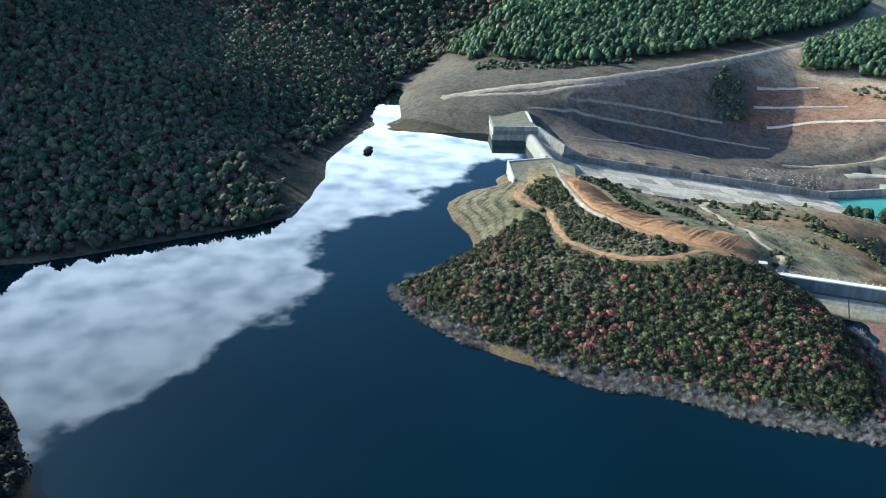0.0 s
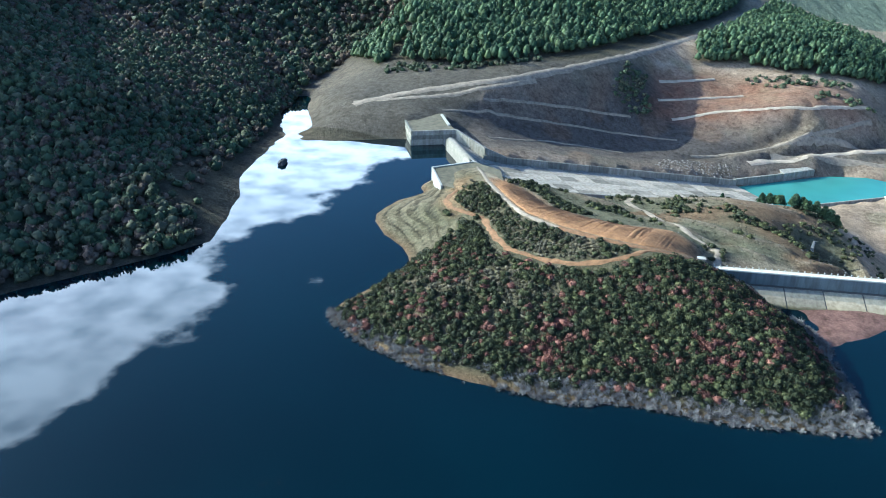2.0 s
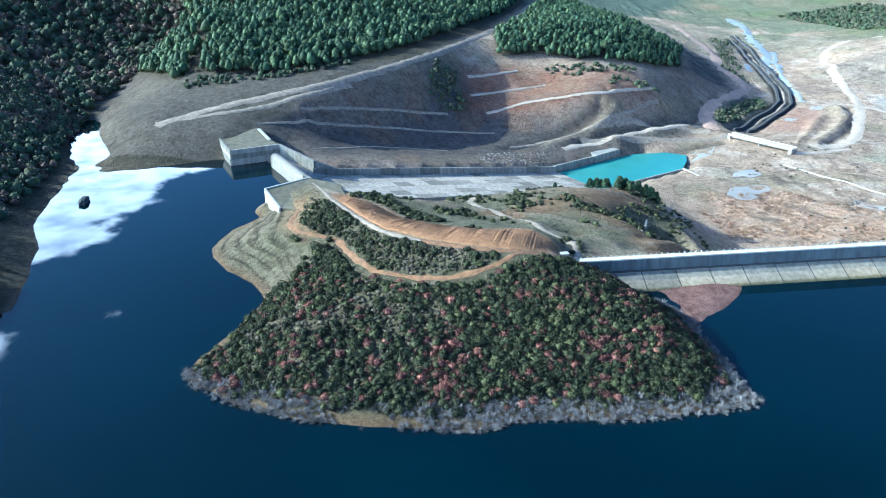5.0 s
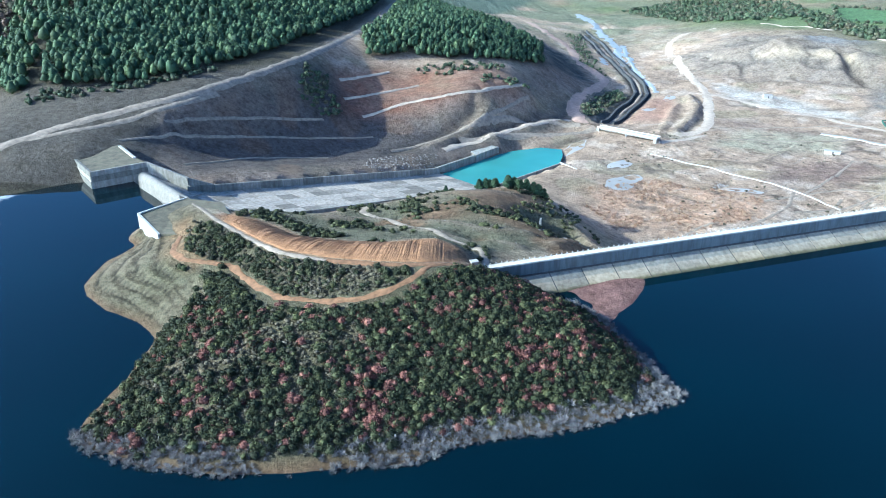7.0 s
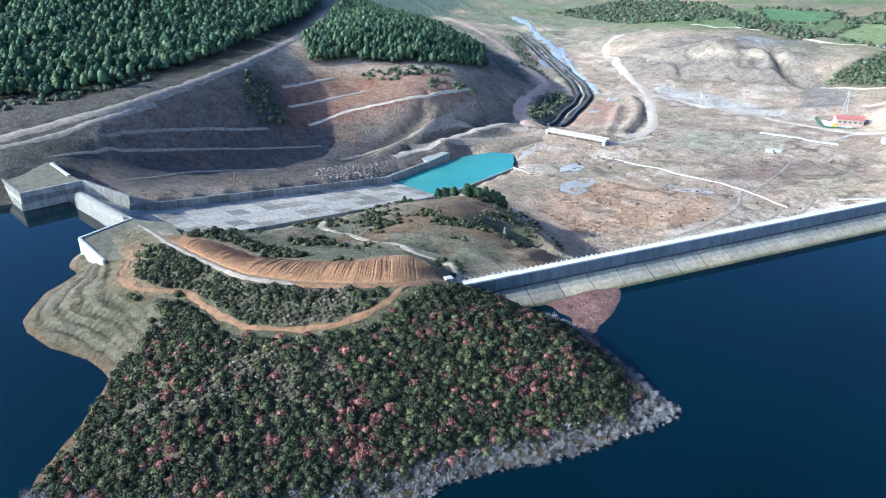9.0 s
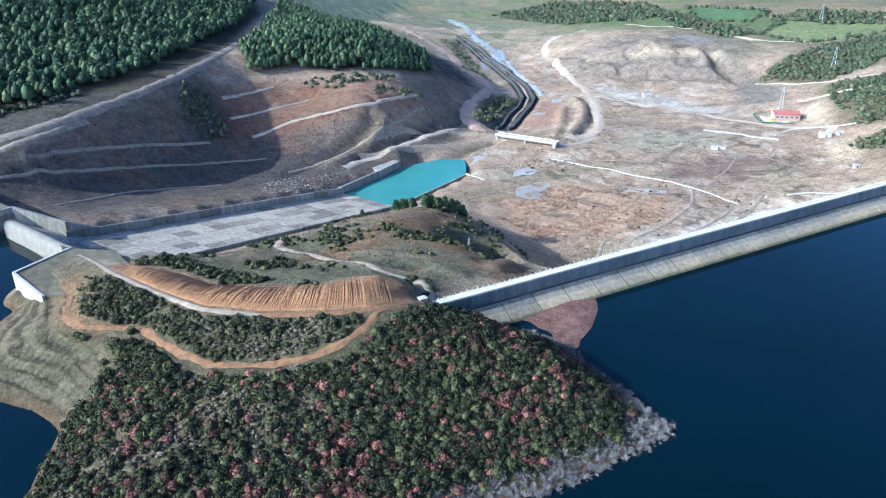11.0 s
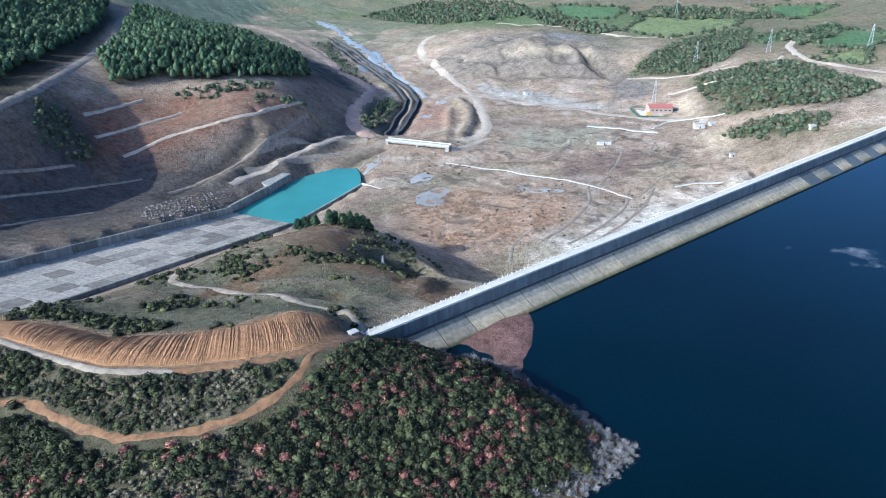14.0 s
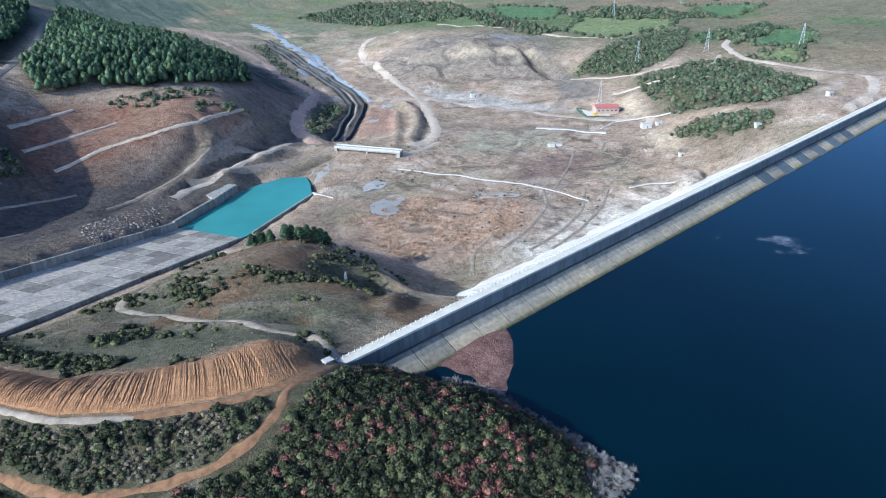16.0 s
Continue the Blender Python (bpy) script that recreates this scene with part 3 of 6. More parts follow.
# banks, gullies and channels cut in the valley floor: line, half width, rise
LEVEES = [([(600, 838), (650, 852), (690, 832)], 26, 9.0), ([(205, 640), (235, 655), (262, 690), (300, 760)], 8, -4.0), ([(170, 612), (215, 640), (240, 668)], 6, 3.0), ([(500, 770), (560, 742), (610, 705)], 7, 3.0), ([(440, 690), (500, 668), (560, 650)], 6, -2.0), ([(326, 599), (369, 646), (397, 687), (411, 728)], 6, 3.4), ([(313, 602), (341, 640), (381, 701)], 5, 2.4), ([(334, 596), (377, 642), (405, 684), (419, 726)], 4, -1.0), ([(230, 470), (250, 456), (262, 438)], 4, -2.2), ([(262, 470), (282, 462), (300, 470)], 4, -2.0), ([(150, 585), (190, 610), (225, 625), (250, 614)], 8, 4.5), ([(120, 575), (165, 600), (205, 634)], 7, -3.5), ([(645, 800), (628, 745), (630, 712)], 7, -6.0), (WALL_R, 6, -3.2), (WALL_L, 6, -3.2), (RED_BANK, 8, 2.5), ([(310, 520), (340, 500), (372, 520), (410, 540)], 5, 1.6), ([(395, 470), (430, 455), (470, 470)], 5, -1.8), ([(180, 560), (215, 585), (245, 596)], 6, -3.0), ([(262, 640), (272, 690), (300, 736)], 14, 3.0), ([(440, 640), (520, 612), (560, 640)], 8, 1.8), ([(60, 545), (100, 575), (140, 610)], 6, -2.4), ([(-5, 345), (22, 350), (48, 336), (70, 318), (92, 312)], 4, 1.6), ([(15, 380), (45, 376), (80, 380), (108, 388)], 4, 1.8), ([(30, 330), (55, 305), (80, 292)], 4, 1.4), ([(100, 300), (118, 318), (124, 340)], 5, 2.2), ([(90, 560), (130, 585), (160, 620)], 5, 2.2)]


def blend(col, mask, colour):
    return col + (np.array(colour) - col) * mask[..., None]


def lay_ground():
    global ZZ
    x, y = XX, YY
    z = ZZ
    dist_rock = wave_noise(x, y, 45, 1) * 0.55 + wave_noise(x, y, 17, 2) * 0.35 + wave_noise(x, y, 6, 3) * 0.22
    keep = np.ones(x.shape)
    for line, wide in ((PATH_TOP, 6), (PATH_LOW, 6), (ROAD_WEST, 10)):
        keep *= np.clip((line_dist(x, y, line)[0] - 2) / wide, 0.08, 1)
    s = (x - CH0[0]) * CHD[0] + (y - CH0[1]) * CHD[1]
    w = (x - CH0[0]) * CHR[0] + (y - CH0[1]) * CHR[1]
    in_chute = (s > 2) & (s < 320) & (w > -9) & (w < 56)
    keep = np.where(in_chute, 0.05, keep)
    far = np.clip((np.hypot(x - 50, y - 330) - 350) / 500, 0, 1)
    z = z + dist_rock * keep * (0.8 + 3.5 * far)
    lumps = inside(x, y, SPOIL, 30) * 4.5 + inside(x, y, [(110, 560), (150, 650), (250, 700), (330, 800), (300, 640), (200, 590)], 20) * 3.0
    z = z - lumps * np.clip(0.35 - np.abs(wave_noise(x, y, 38, 58) + 0.5 * wave_noise(x, y, 16, 59)), 0, 0.35) * 2.0
    z = z + inside(x, y, [(200, 400), (190, 480), (240, 560), (300, 600), (480, 600), (560, 500), (460, 400)], 20) * (wave_noise(x, y, 13, 56) * 0.5 + wave_noise(x, y, 5, 57) * 0.3)
    for line, wide, rise in LEVEES:
        z = z + rise * np.exp(-((line_dist(x, y, line)[0] / wide) ** 2))
    # terraces washed by the falling lake
    head = inside(x, y, HEADLAND, 10)
    z = z + head * 0.32 * np.sin(z * 3.0 + wave_noise(x, y, 22, 9) * 1.6 + wave_noise(x, y, 7, 10) * 0.5)
    # furrows down the raw cut
    cut = inside(x, y, CUT, 3)
    _, along = line_dist(x, y, CUT_FAR)
    z = z - cut * (0.2 * wave_noise(x, y, 3.4, 13))
    ZZ = z
    n1, n2, n3 = wave_noise(x, y, 60, 21), wave_noise(x, y, 22, 22), wave_noise(x, y, 9, 23)
    col = np.zeros(x.shape + (3,)) + np.array(C_TAN)
    col = blend(col, np.clip(n2 * 0.9 + n3 * 0.6 - 0.2, 0, 0.4), C_PALE)
    col = blend(col, np.clip(n1 * 0.8 - n3 * 0.5 - 0.1, 0, 0.45), (0.25, 0.19, 0.135))
    col = blend(col, np.clip(wave_noise(x, y, 35, 31) * 2 - 0.7, 0, 0.3), (0.20, 0.21, 0.11))
    col = blend(col, ((x < -95) & (y > 420) & (y < 640)) * 0.9, (0.125, 0.108, 0.085))
    # graded slope: slate-brown earth, darkened further with the slope's shade
    col = blend(col, inside(x, y, GRADED, 34) * 0.95, C_SHADED_SLOPE)
    col = blend(col, inside(x, y, GRADED, 14) * np.clip(n2 * 2 - 0.5, 0, 0.55), (0.21, 0.14, 0.095))
    col = blend(col, inside(x, y, ORANGE_BANK, 10) * (0.75 + 0.25 * n3), C_BANK)
    col = blend(col, inside(x, y, [(130, 570), (150, 640), (260, 700), (330, 800), (300, 880), (200, 700), (120, 600)], 20) * 0.7, (0.22, 0.16, 0.12))
    col = blend(col, inside(x, y, [(-225, 530), (-205, 424), (-160, 418), (-120, 432), (-104, 470), (-100, 516), (-76, 538), (-50, 572), (-20, 612), (25, 700), (0, 705), (-60, 625), (-99, 580), (-190, 570)], 7), (0.125, 0.108, 0.085))
    col = blend(col, inside(x, y, BACK, 6), C_BACK)
    col = blend(col, inside(x, y, BACK, 6) * np.clip(n2 * 2 - 0.2, 0, 0.7), (0.26, 0.20, 0.13))
    col = blend(col, inside(x, y, [(60, 398), (75, 372), (118, 372), (128, 400), (118, 410)], 6) * 0.8, (0.27, 0.17, 0.10))
    col = blend(col, inside(x, y, POINT, 4), C_OLIVE)
    col = blend(col, inside(x, y, POINT, 4) * np.clip(n3 * 1.6 + n2 - 0.5, 0, 0.6), (0.25, 0.20, 0.13))
    col = blend(col, head * 0.95, C_HEAD)
    col = blend(col, head * np.clip(0.25 + wave_noise(x, y, 30, 8) * 0.9, 0, 0.6), (0.17, 0.165, 0.085))
    col = blend(col, head * np.clip(np.sin(z * 3.0 + wave_noise(x, y, 22, 9) * 1.6 + wave_noise(x, y, 7, 10) * 0.5) * -1.2 - 0.2, 0, 0.75), (0.085, 0.078, 0.055))
    col = blend(col, inside(x, y, [(-66, 332), (-58, 334), (-54, 306), (-46, 292), (-52, 284), (-64, 300)], 5) * np.clip(0.8 + n3 * 0.4, 0, 0.95), (0.33, 0.215, 0.115))
    col = blend(col, cut, C_ORANGE)
    col = blend(col, cut * np.clip(n3 * 1.2 + wave_noise(x, y, 4, 41) * 0.7 - 0.1, 0, 0.6), (0.27, 0.15, 0.075))
    col = blend(col, inside(x, y, RUSHES, 12) * np.clip(0.8 + n3 * 0.5, 0, 1), C_RUSH)
    col = blend(col, inside(x, y, TOE, 14) * np.clip(0.75 + n3 * 0.5 + n2 * 0.4, 0, 1), (0.80, 0.71, 0.59))
    ruts = np.abs(np.sin((x * 0.45 + y * 0.9) * 0.16 + wave_noise(x, y, 30, 55) * 4.5))
    floor_zone = inside(x, y, [(200, 340), (190, 480), (240, 560), (300, 600), (480, 600), (560, 500), (460, 370)], 20)
    col = blend(col, floor_zone * np.clip(0.2 - ruts, 0, 0.2) * 2.4, (0.55, 0.48, 0.40))
    col = blend(col, floor_zone * np.clip(wave_noise(x, y, 13, 56) * 1.6 + wave_noise(x, y, 5, 57) * 0.8 - 0.75, 0, 0.8), (0.16, 0.125, 0.095))
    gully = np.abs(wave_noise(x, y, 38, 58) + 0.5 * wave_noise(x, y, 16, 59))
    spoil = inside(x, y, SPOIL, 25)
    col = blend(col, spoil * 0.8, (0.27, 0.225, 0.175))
    # gullies of the mound darkened in colour, as shade in the creases
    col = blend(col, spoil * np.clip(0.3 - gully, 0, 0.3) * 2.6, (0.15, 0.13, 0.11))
    col = blend(col, inside(x, y, WEST_BANK, 6), C_WOOD)
    col = blend(col, inside(x, y, PINE_LOBE, 8), C_WOOD)
    for poly in WOOD_EAST:
        col = blend(col, inside(x, y, poly, 12), (0.09, 0.085, 0.045))
    plateau = np.clip((x + 0.15 * y - 780) / 120, 0, 1) * np.clip((4000 - y) / 800, 0, 1)
    col = blend(col, plateau * 0.8, (0.16, 0.155, 0.085))
    col = blend(col, plateau * np.clip(wave_noise(x, y, 150, 61) * 2.4, 0, 0.8), (0.27, 0.21, 0.13))
    col = blend(col, plateau * np.clip(wave_noise(x, y, 120, 62) * 2.4 - 0.3, 0, 0.8), (0.13, 0.175, 0.07))
    plain = np.clip((y - 1000) / 250, 0, 1) * np.clip((900 - x) / 200, 0, 1)
    col = blend(col, plain * np.clip(0.55 + n1, 0, 0.9), (0.17, 0.18, 0.11))
    for k, poly in enumerate(FIELDS):
        col = blend(col, inside(x, y, poly, 10), (0.13, 0.155, 0.11) if k == 6 else C_FIELD if k not in (0, 5) else (0.22, 0.25, 0.11))
    # shaded bank slopes by river and basin, painted as dark ground
    for bank in ([(262, 640), (300, 745), (330, 800), (350, 770), (315, 700), (288, 655)], [(95, 572), (150, 598), (210, 640), (255, 695), (246, 625), (185, 588), (120, 556)], [(265, 780), (300, 900), (330, 1000), (360, 900), (335, 820)]):
        col = blend(col, inside(x, y, bank, 9) * np.clip(0.75 + n3 * 0.6, 0, 0.95), (0.105, 0.10, 0.085))
    col = blend(col, inside(x, y, [(310, 660), (345, 650), (372, 690), (390, 730), (372, 738)], 8) * 0.8, (0.42, 0.26, 0.17))
    col = blend(col, ((x < -120) & (y < 425) & (z > -9)) * 0.9, C_WOOD)
    col = blend(col, ((x < -55) & (y < 110) & (z > -9)) * 0.9, C_WOOD)
    # hollows tinted darker than banks: shade of the relief put into the colour
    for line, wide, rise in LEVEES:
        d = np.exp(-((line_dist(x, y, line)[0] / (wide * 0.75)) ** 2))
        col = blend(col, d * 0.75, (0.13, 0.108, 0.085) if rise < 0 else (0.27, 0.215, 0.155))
    for line in (WALL_R, WALL_L):
        d = np.exp(-((line_dist(x, y, line)[0] / 5.5) ** 4))
        col = blend(col, d * 0.9, (0.10, 0.092, 0.08))
    for poly, tint in ((GROVE, (0.095, 0.095, 0.07)), (RIVER_SIDE, (0.13, 0.125, 0.095)), ([(300, 655), (340, 640), (384, 706), (398, 742), (374, 738)], (0.44, 0.28, 0.20)), ([(473, 784), (516, 710), (533, 640), (521, 603), (484, 648), (452, 722)], (0.52, 0.47, 0.40)), ([(600, 690), (645, 720), (632, 650), (590, 610), (560, 640)], (0.20, 0.18, 0.155)), ([(400, 640), (445, 596), (495, 551), (480, 536), (430, 580), (386, 626)], (0.27, 0.20, 0.15)), ([(340, 560), (400, 600), (470, 560), (430, 520), (370, 530)], (0.40, 0.36, 0.25)), ([(330, 470), (360, 500), (420, 505), (440, 480), (390, 455)], (0.22, 0.155, 0.125)), ([(497, 445), (498, 391), (509, 364), (461, 366), (457, 394)], (0.27, 0.21, 0.14)), ([(620, 860), (700, 880), (740, 850), (690, 812), (640, 815)], (0.26, 0.25, 0.235))):
        col = blend(col, inside(x, y, poly, 9) * np.clip(0.8 + 0.35 * n3, 0, 0.95), tint)
    wash = np.abs(wave_noise(x, y, 26, 64) + 0.6 * wave_noise(x, y, 11, 65))
    col = blend(col, floor_zone * np.clip(0.16 - wash, 0, 0.16) * 4.0, (0.18, 0.14, 0.11))
    for scar in ([(538, 505), (575, 545), (602, 565), (585, 580), (548, 535)], [(640, 412), (690, 416), (722, 440), (700, 452)], [(560, 830), (590, 800), (640, 770), (650, 778), (600, 815)], [(470, 430), (500, 440), (520, 470), (500, 480), (480, 455)]):
        col = blend(col, inside(x, y, scar, 8) * 0.85, (0.58, 0.46, 0.31))
    # bare rim that the lake left along the shore, and wet bed under it
    rim = np.clip((1.6 - z) / 1.2, 0, 1) * (z > -8) * (y < 330 + 0.5 * np.abs(x)) * (x < 140)
    col = blend(col, rim * 0.75 * (x > -110), (0.20, 0.125, 0.07))
    col = blend(col, rim * 0.75 * (x <= -110), (0.10, 0.082, 0.06))
    bed = np.clip(-z / 1.2, 0, 1) * (y < 262 + 0.118 * (x - 54))
    col = blend(col, bed * 0.8, C_BED)
    col = blend(col, inside(x, y, [(76, 260), (84, 244), (95, 227), (107, 237), (121, 250), (128, 263)], 2), (0.225, 0.130, 0.110))
    ny, nx = x.shape
    me = bpy.data.meshes.new("ground")
    me.vertices.add(nx * ny)
    me.vertices.foreach_set("co", np.stack([x, y, z], -1).astype(np.float32).ravel())
    i = np.arange(nx * ny).reshape(ny, nx)
    quads = np.stack([i[:-1, :-1], i[:-1, 1:], i[1:, 1:], i[1:, :-1]], -1).reshape(-1, 4)
    me.loops.add(quads.size)
    me.loops.foreach_set("vertex_index", quads.ravel().astype(np.int32))
    me.polygons.add(len(quads))
    me.polygons.foreach_set("loop_start", np.arange(0, quads.size, 4, dtype=np.int32))
    me.update(calc_edges=True)
    at = me.attributes.new("cover", "FLOAT_COLOR", "POINT")
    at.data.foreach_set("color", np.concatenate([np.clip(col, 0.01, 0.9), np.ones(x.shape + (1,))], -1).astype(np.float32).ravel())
    st = me.attributes.new("strata", "FLOAT", "POINT")
    st.data.foreach_set("value", (head * np.clip((z - 0.2) / 1.0, 0, 1)).astype(np.float32).ravel())
    me.shade_smooth()
    me.materials.append(M_GROUND)
    ob = new("ground", me)
    tagged(ob, "brown earth hills and bare valley floor with dry grass", "ground", kind="structure")
    return ob


lay_ground()


def ground_z(x, y):
    """Height of the laid ground, bilinear on its grid."""
    x, y = np.asarray(x, float), np.asarray(y, float)
    i = np.clip(np.searchsorted(GX, x) - 1, 0, len(GX) - 2)
    j = np.clip(np.searchsorted(GY, y) - 1, 0, len(GY) - 2)
    f = (x - GX[i]) / (GX[i + 1] - GX[i])
    g = (y - GY[j]) / (GY[j + 1] - GY[j])
    return (ZZ[j, i] * (1 - f) + ZZ[j, i + 1] * f) * (1 - g) + (ZZ[j + 1, i] * (1 - f) + ZZ[j + 1, i + 1] * f) * g


# ---- water ----
def sheet(name, outline, z, material, label):
    bm = bmesh.new()
    bm.faces.new([bm.verts.new((x, y, z)) for x, y in outline])
    bmesh.ops.triangulate(bm, faces=bm.faces)
    bmesh.ops.recalc_face_normals(bm, faces=bm.faces)
    for f in bm.faces:
        if f.normal.z < 0:
            f.normal_flip()
    return tagged(part(name, bm, material), label, "water", kind="structure")


LAKE = [(-2400, -2400), (2400, -2400), (2400, 40), tuple(dam(590, 0.4)), tuple(dam(6, 0.4)), (-30, 244), (-62, 352), (-88, 405), (-108, 440), (-200, 560), (-300, 580), (-1000, 300)]
raw("water_lake", [(x, y, 0) for x, y in LAKE], [(0, 1, 2, 3, 4, 5), (0, 5, 6, 7, 8, 9, 10, 11)], M_LAKE)
tagged(bpy.data.objects["water_lake"], "still dark blue reservoir water mirroring clouds", "water", kind="structure")
sheet("water_basin", [tuple(chute(212, 0.4)), tuple(chute(285, -3)), tuple(chute(300, -2)), tuple(chute(326, 8)), tuple(chute(334, 24)), tuple(chute(322, 34)), tuple(chute(302, 46)), tuple(chute(212, 45))], -40.4, M_BASIN, "milky turquoise water in the stilling basin")


def blob(cx, cy, rx, ry, turn, seed, n=28):
    """An uneven round outline."""
    rng = np.random.default_rng(seed)
    ph = rng.uniform(0, 6.28, 4)
    out = []
    for k in range(n):
        a = 2 * math.pi * k / n
        r = 1 + 0.16 * math.sin(2 * a + ph[0]) + 0.12 * math.sin(3 * a + ph[1]) + 0.08 * math.sin(5 * a + ph[2])
        px, py = rx * r * math.cos(a), ry * r * math.sin(a)
        out.append((cx + px * math.cos(turn) - py * math.sin(turn), cy + px * math.sin(turn) + py * math.cos(turn)))
    return out


def puddle(cx, cy, rx, ry, turn, seed, name="water_puddle"):
    pts = blob(cx, cy, rx, ry, turn, seed)
    bm = bmesh.new()
    low = [bm.verts.new((x, y, float(ground_z(x, y)) + 0.1)) for x, y in pts]
    mid = bm.verts.new((cx, cy, float(ground_z(cx, cy)) + 0.14))
    for k in range(len(low)):
        bm.faces.new((low[k], low[(k + 1) % len(low)], mid))
    ob = part(name, bm, M_POND)
    return tagged(ob, "shallow grey puddle on the bare valley floor", "water", kind="structure")


puddle(222, 482, 20, 10, 0.5, 3)
puddle(300, 452, 15, 4.5, -0.5, 4)
puddle(392, 735, 14, 5, 0.8, 5)
puddle(345, 690, 9, 4, 0.5, 6)
puddle(216, 568, 20, 7, 0.75, 8)
puddle(236, 520, 14, 6, 0.6, 7)
# ---- tracks ----
def ribbon(name, line, width, material, label, lift=0.22, category="track", step=2.5, crumble=0.25):
    """A track that follows the ground, with an uneven edge and a camber."""
    pts = run([(p[0], p[1], 0) for p in line], step)[:, :2]
    for _ in range(3):
        pts[1:-1] = (pts[:-2] + 2 * pts[1:-1] + pts[2:]) / 4
    d = np.gradient(pts, axis=0)
    d /= np.linalg.norm(d, axis=1)[:, None] + 1e-9
    nrm = np.stack([-d[:, 1], d[:, 0]], -1)
    rng = np.random.default_rng(len(pts) + int(width * 10))
    cols = 5
    verts = []
    for k, (p, n) in enumerate(zip(pts, nrm)):
        for c in range(cols):
            f = (c / (cols - 1) - 0.5) * width
            f *= 1 + (rng.uniform(-crumble, crumble) if c in (0, cols - 1) else 0)
            q = p + n * f
            edge = c in (0, cols - 1)
            verts.append((q[0], q[1], float(ground_z(*q)) + (0.03 if edge else lift)))
    faces = [(a * cols + c, a * cols + c + 1, (a + 1) * cols + c + 1, (a + 1) * cols + c) for a in range(len(pts) - 1) for c in range(cols - 1)]
    ob = raw(name, verts, [f[::-1] for f in faces], material, smooth=True)
    return tagged(ob, label, category, kind="structure")


ribbon("road_west", ROAD_WEST, 7.0, M_BERM, "wide pale gravel road climbing through the pines", 0.5, "road", 5)
ribbon("road_shoulder", [(-178, 462), (-160, 470), (-130, 488), (-105, 505), (-85, 524), (-62, 550)], 4.5, M_BERM, "dusty lower track beside the gravel road", 0.4)
ribbon("track_crest", PATH_TOP[:5], 2.2, M_BERM, "pale concrete service path along the headland")
ribbon("track_crest_end", PATH_TOP[4:], 3.4, M_ORANGE, "trodden earth track to the dam end")
ribbon("track_orange", PATH_LOW + [(33, 248), (40, 252)], 2.5, M_ORANGE, "orange dirt track winding through the scrub", 0.2, crumble=0.5)
for line in (BERM_A, BERM_B, BERM_C):
    ribbon("berm", line, 2.0, M_BERM, "narrow pale berm track across the dark graded slope", 0.4, "berm", 4, 0.12)
for line in (TERR_A, TERR_B, TERR_C):
    ribbon("terrace", line, 3.0, M_TRACK, "pale terrace bench across the orange bank", 0.6, "terrace", 3)
ribbon("track_valley", [(320, 588), (357, 603), (385, 640), (402, 672), (439, 738), (466, 817), (491, 895), (530, 1000), (555, 1045), (585, 1080), (620, 1100), (660, 1097)], 10, M_TRACK, "dusty haul track up the valley", 0.4, step=6)
ribbon("track_valley_east", [(439, 738), (463, 705), (483, 651), (503, 603), (519, 564), (541, 534), (548, 505), (520, 498)], 8, M_TRACK, "dusty haul track past the pump house", 0.4, step=6)
ribbon("track_bridge_west", [(250, 612), (248, 640), (259, 680), (275, 714), (311, 763), (357, 826), (362, 860), (352, 905), (383, 1007), (388, 1092), (423, 1330)], 13, M_RED, "reddish haul track above the river", 0.5, step=6)
ribbon("track_basin", [(255, 606), (215, 600), (170, 590), (120, 575)], 6, M_BERM, "earth ramp down to the stilling basin", 0.5, step=5)
ribbon("track_ramp", [(238, 640), (203, 613), (180, 605), (151, 585), (131, 576), (103, 555)], 6, M_TRACK, "pale earth ramp down the graded slope", 0.5, step=5)
ribbon("berm", [(203, 652), (167, 619), (134, 594), (100, 573), (60, 551)], 2.6, M_BERM, "narrow pale berm track across the dark graded slope", 0.5, "berm", 3)
ribbon("track_wall", [(281, 650), (311, 684), (347, 727), (376, 768), (400, 828), (421, 916), (456, 1060)], 3.5, M_BERM, "pale maintenance path on the river bank", 0.5, step=4)
ribbon("track_ridge", [(783, 755), (754, 820), (759, 895), (749, 987), (728, 1079)], 6, M_TRACK, "pale track along the top of the spoil mound", 0.5, step=8)
ribbon("track_gully", [(635, 692), (637, 643), (656, 612), (681, 586), (690, 566)], 5, M_TRACK, "pale track between the eastern woods", 0.5, step=6)
ribbon("track_ramp", [(240, 615), (215, 619), (174, 616), (145, 599), (123, 588)], 5, M_BERM, "earth ramp between terraces", 0.5, step=5)
ribbon("track_bridge_east", [(290, 560), (320, 575), (350, 589)], 6, M_TRACK, "dusty track from the bridge", 0.35, step=4)
ribbon("track_dam_end", [tuple(dam(4, 5)), (62, 284), (52, 300), (40, 330), (28, 352), (20, 372), (40, 392)], 3.2, M_BERM, "pale track from the dam end round the benches", 0.3)
ribbon("track_east", [(560, 340), (640, 352), (700, 380), (735, 440), (735, 483), (752, 531), (780, 573), (826, 611), (888, 632), (956, 644)], 9, M_TRACK, "pale road winding up the eastern plateau", 0.5, "road", 7)
ribbon("track_wood_east", [(600, 600), (640, 560), (700, 545), (760, 575)], 5, M_TRACK, "pale track between the eastern woods", 0.5, step=6)
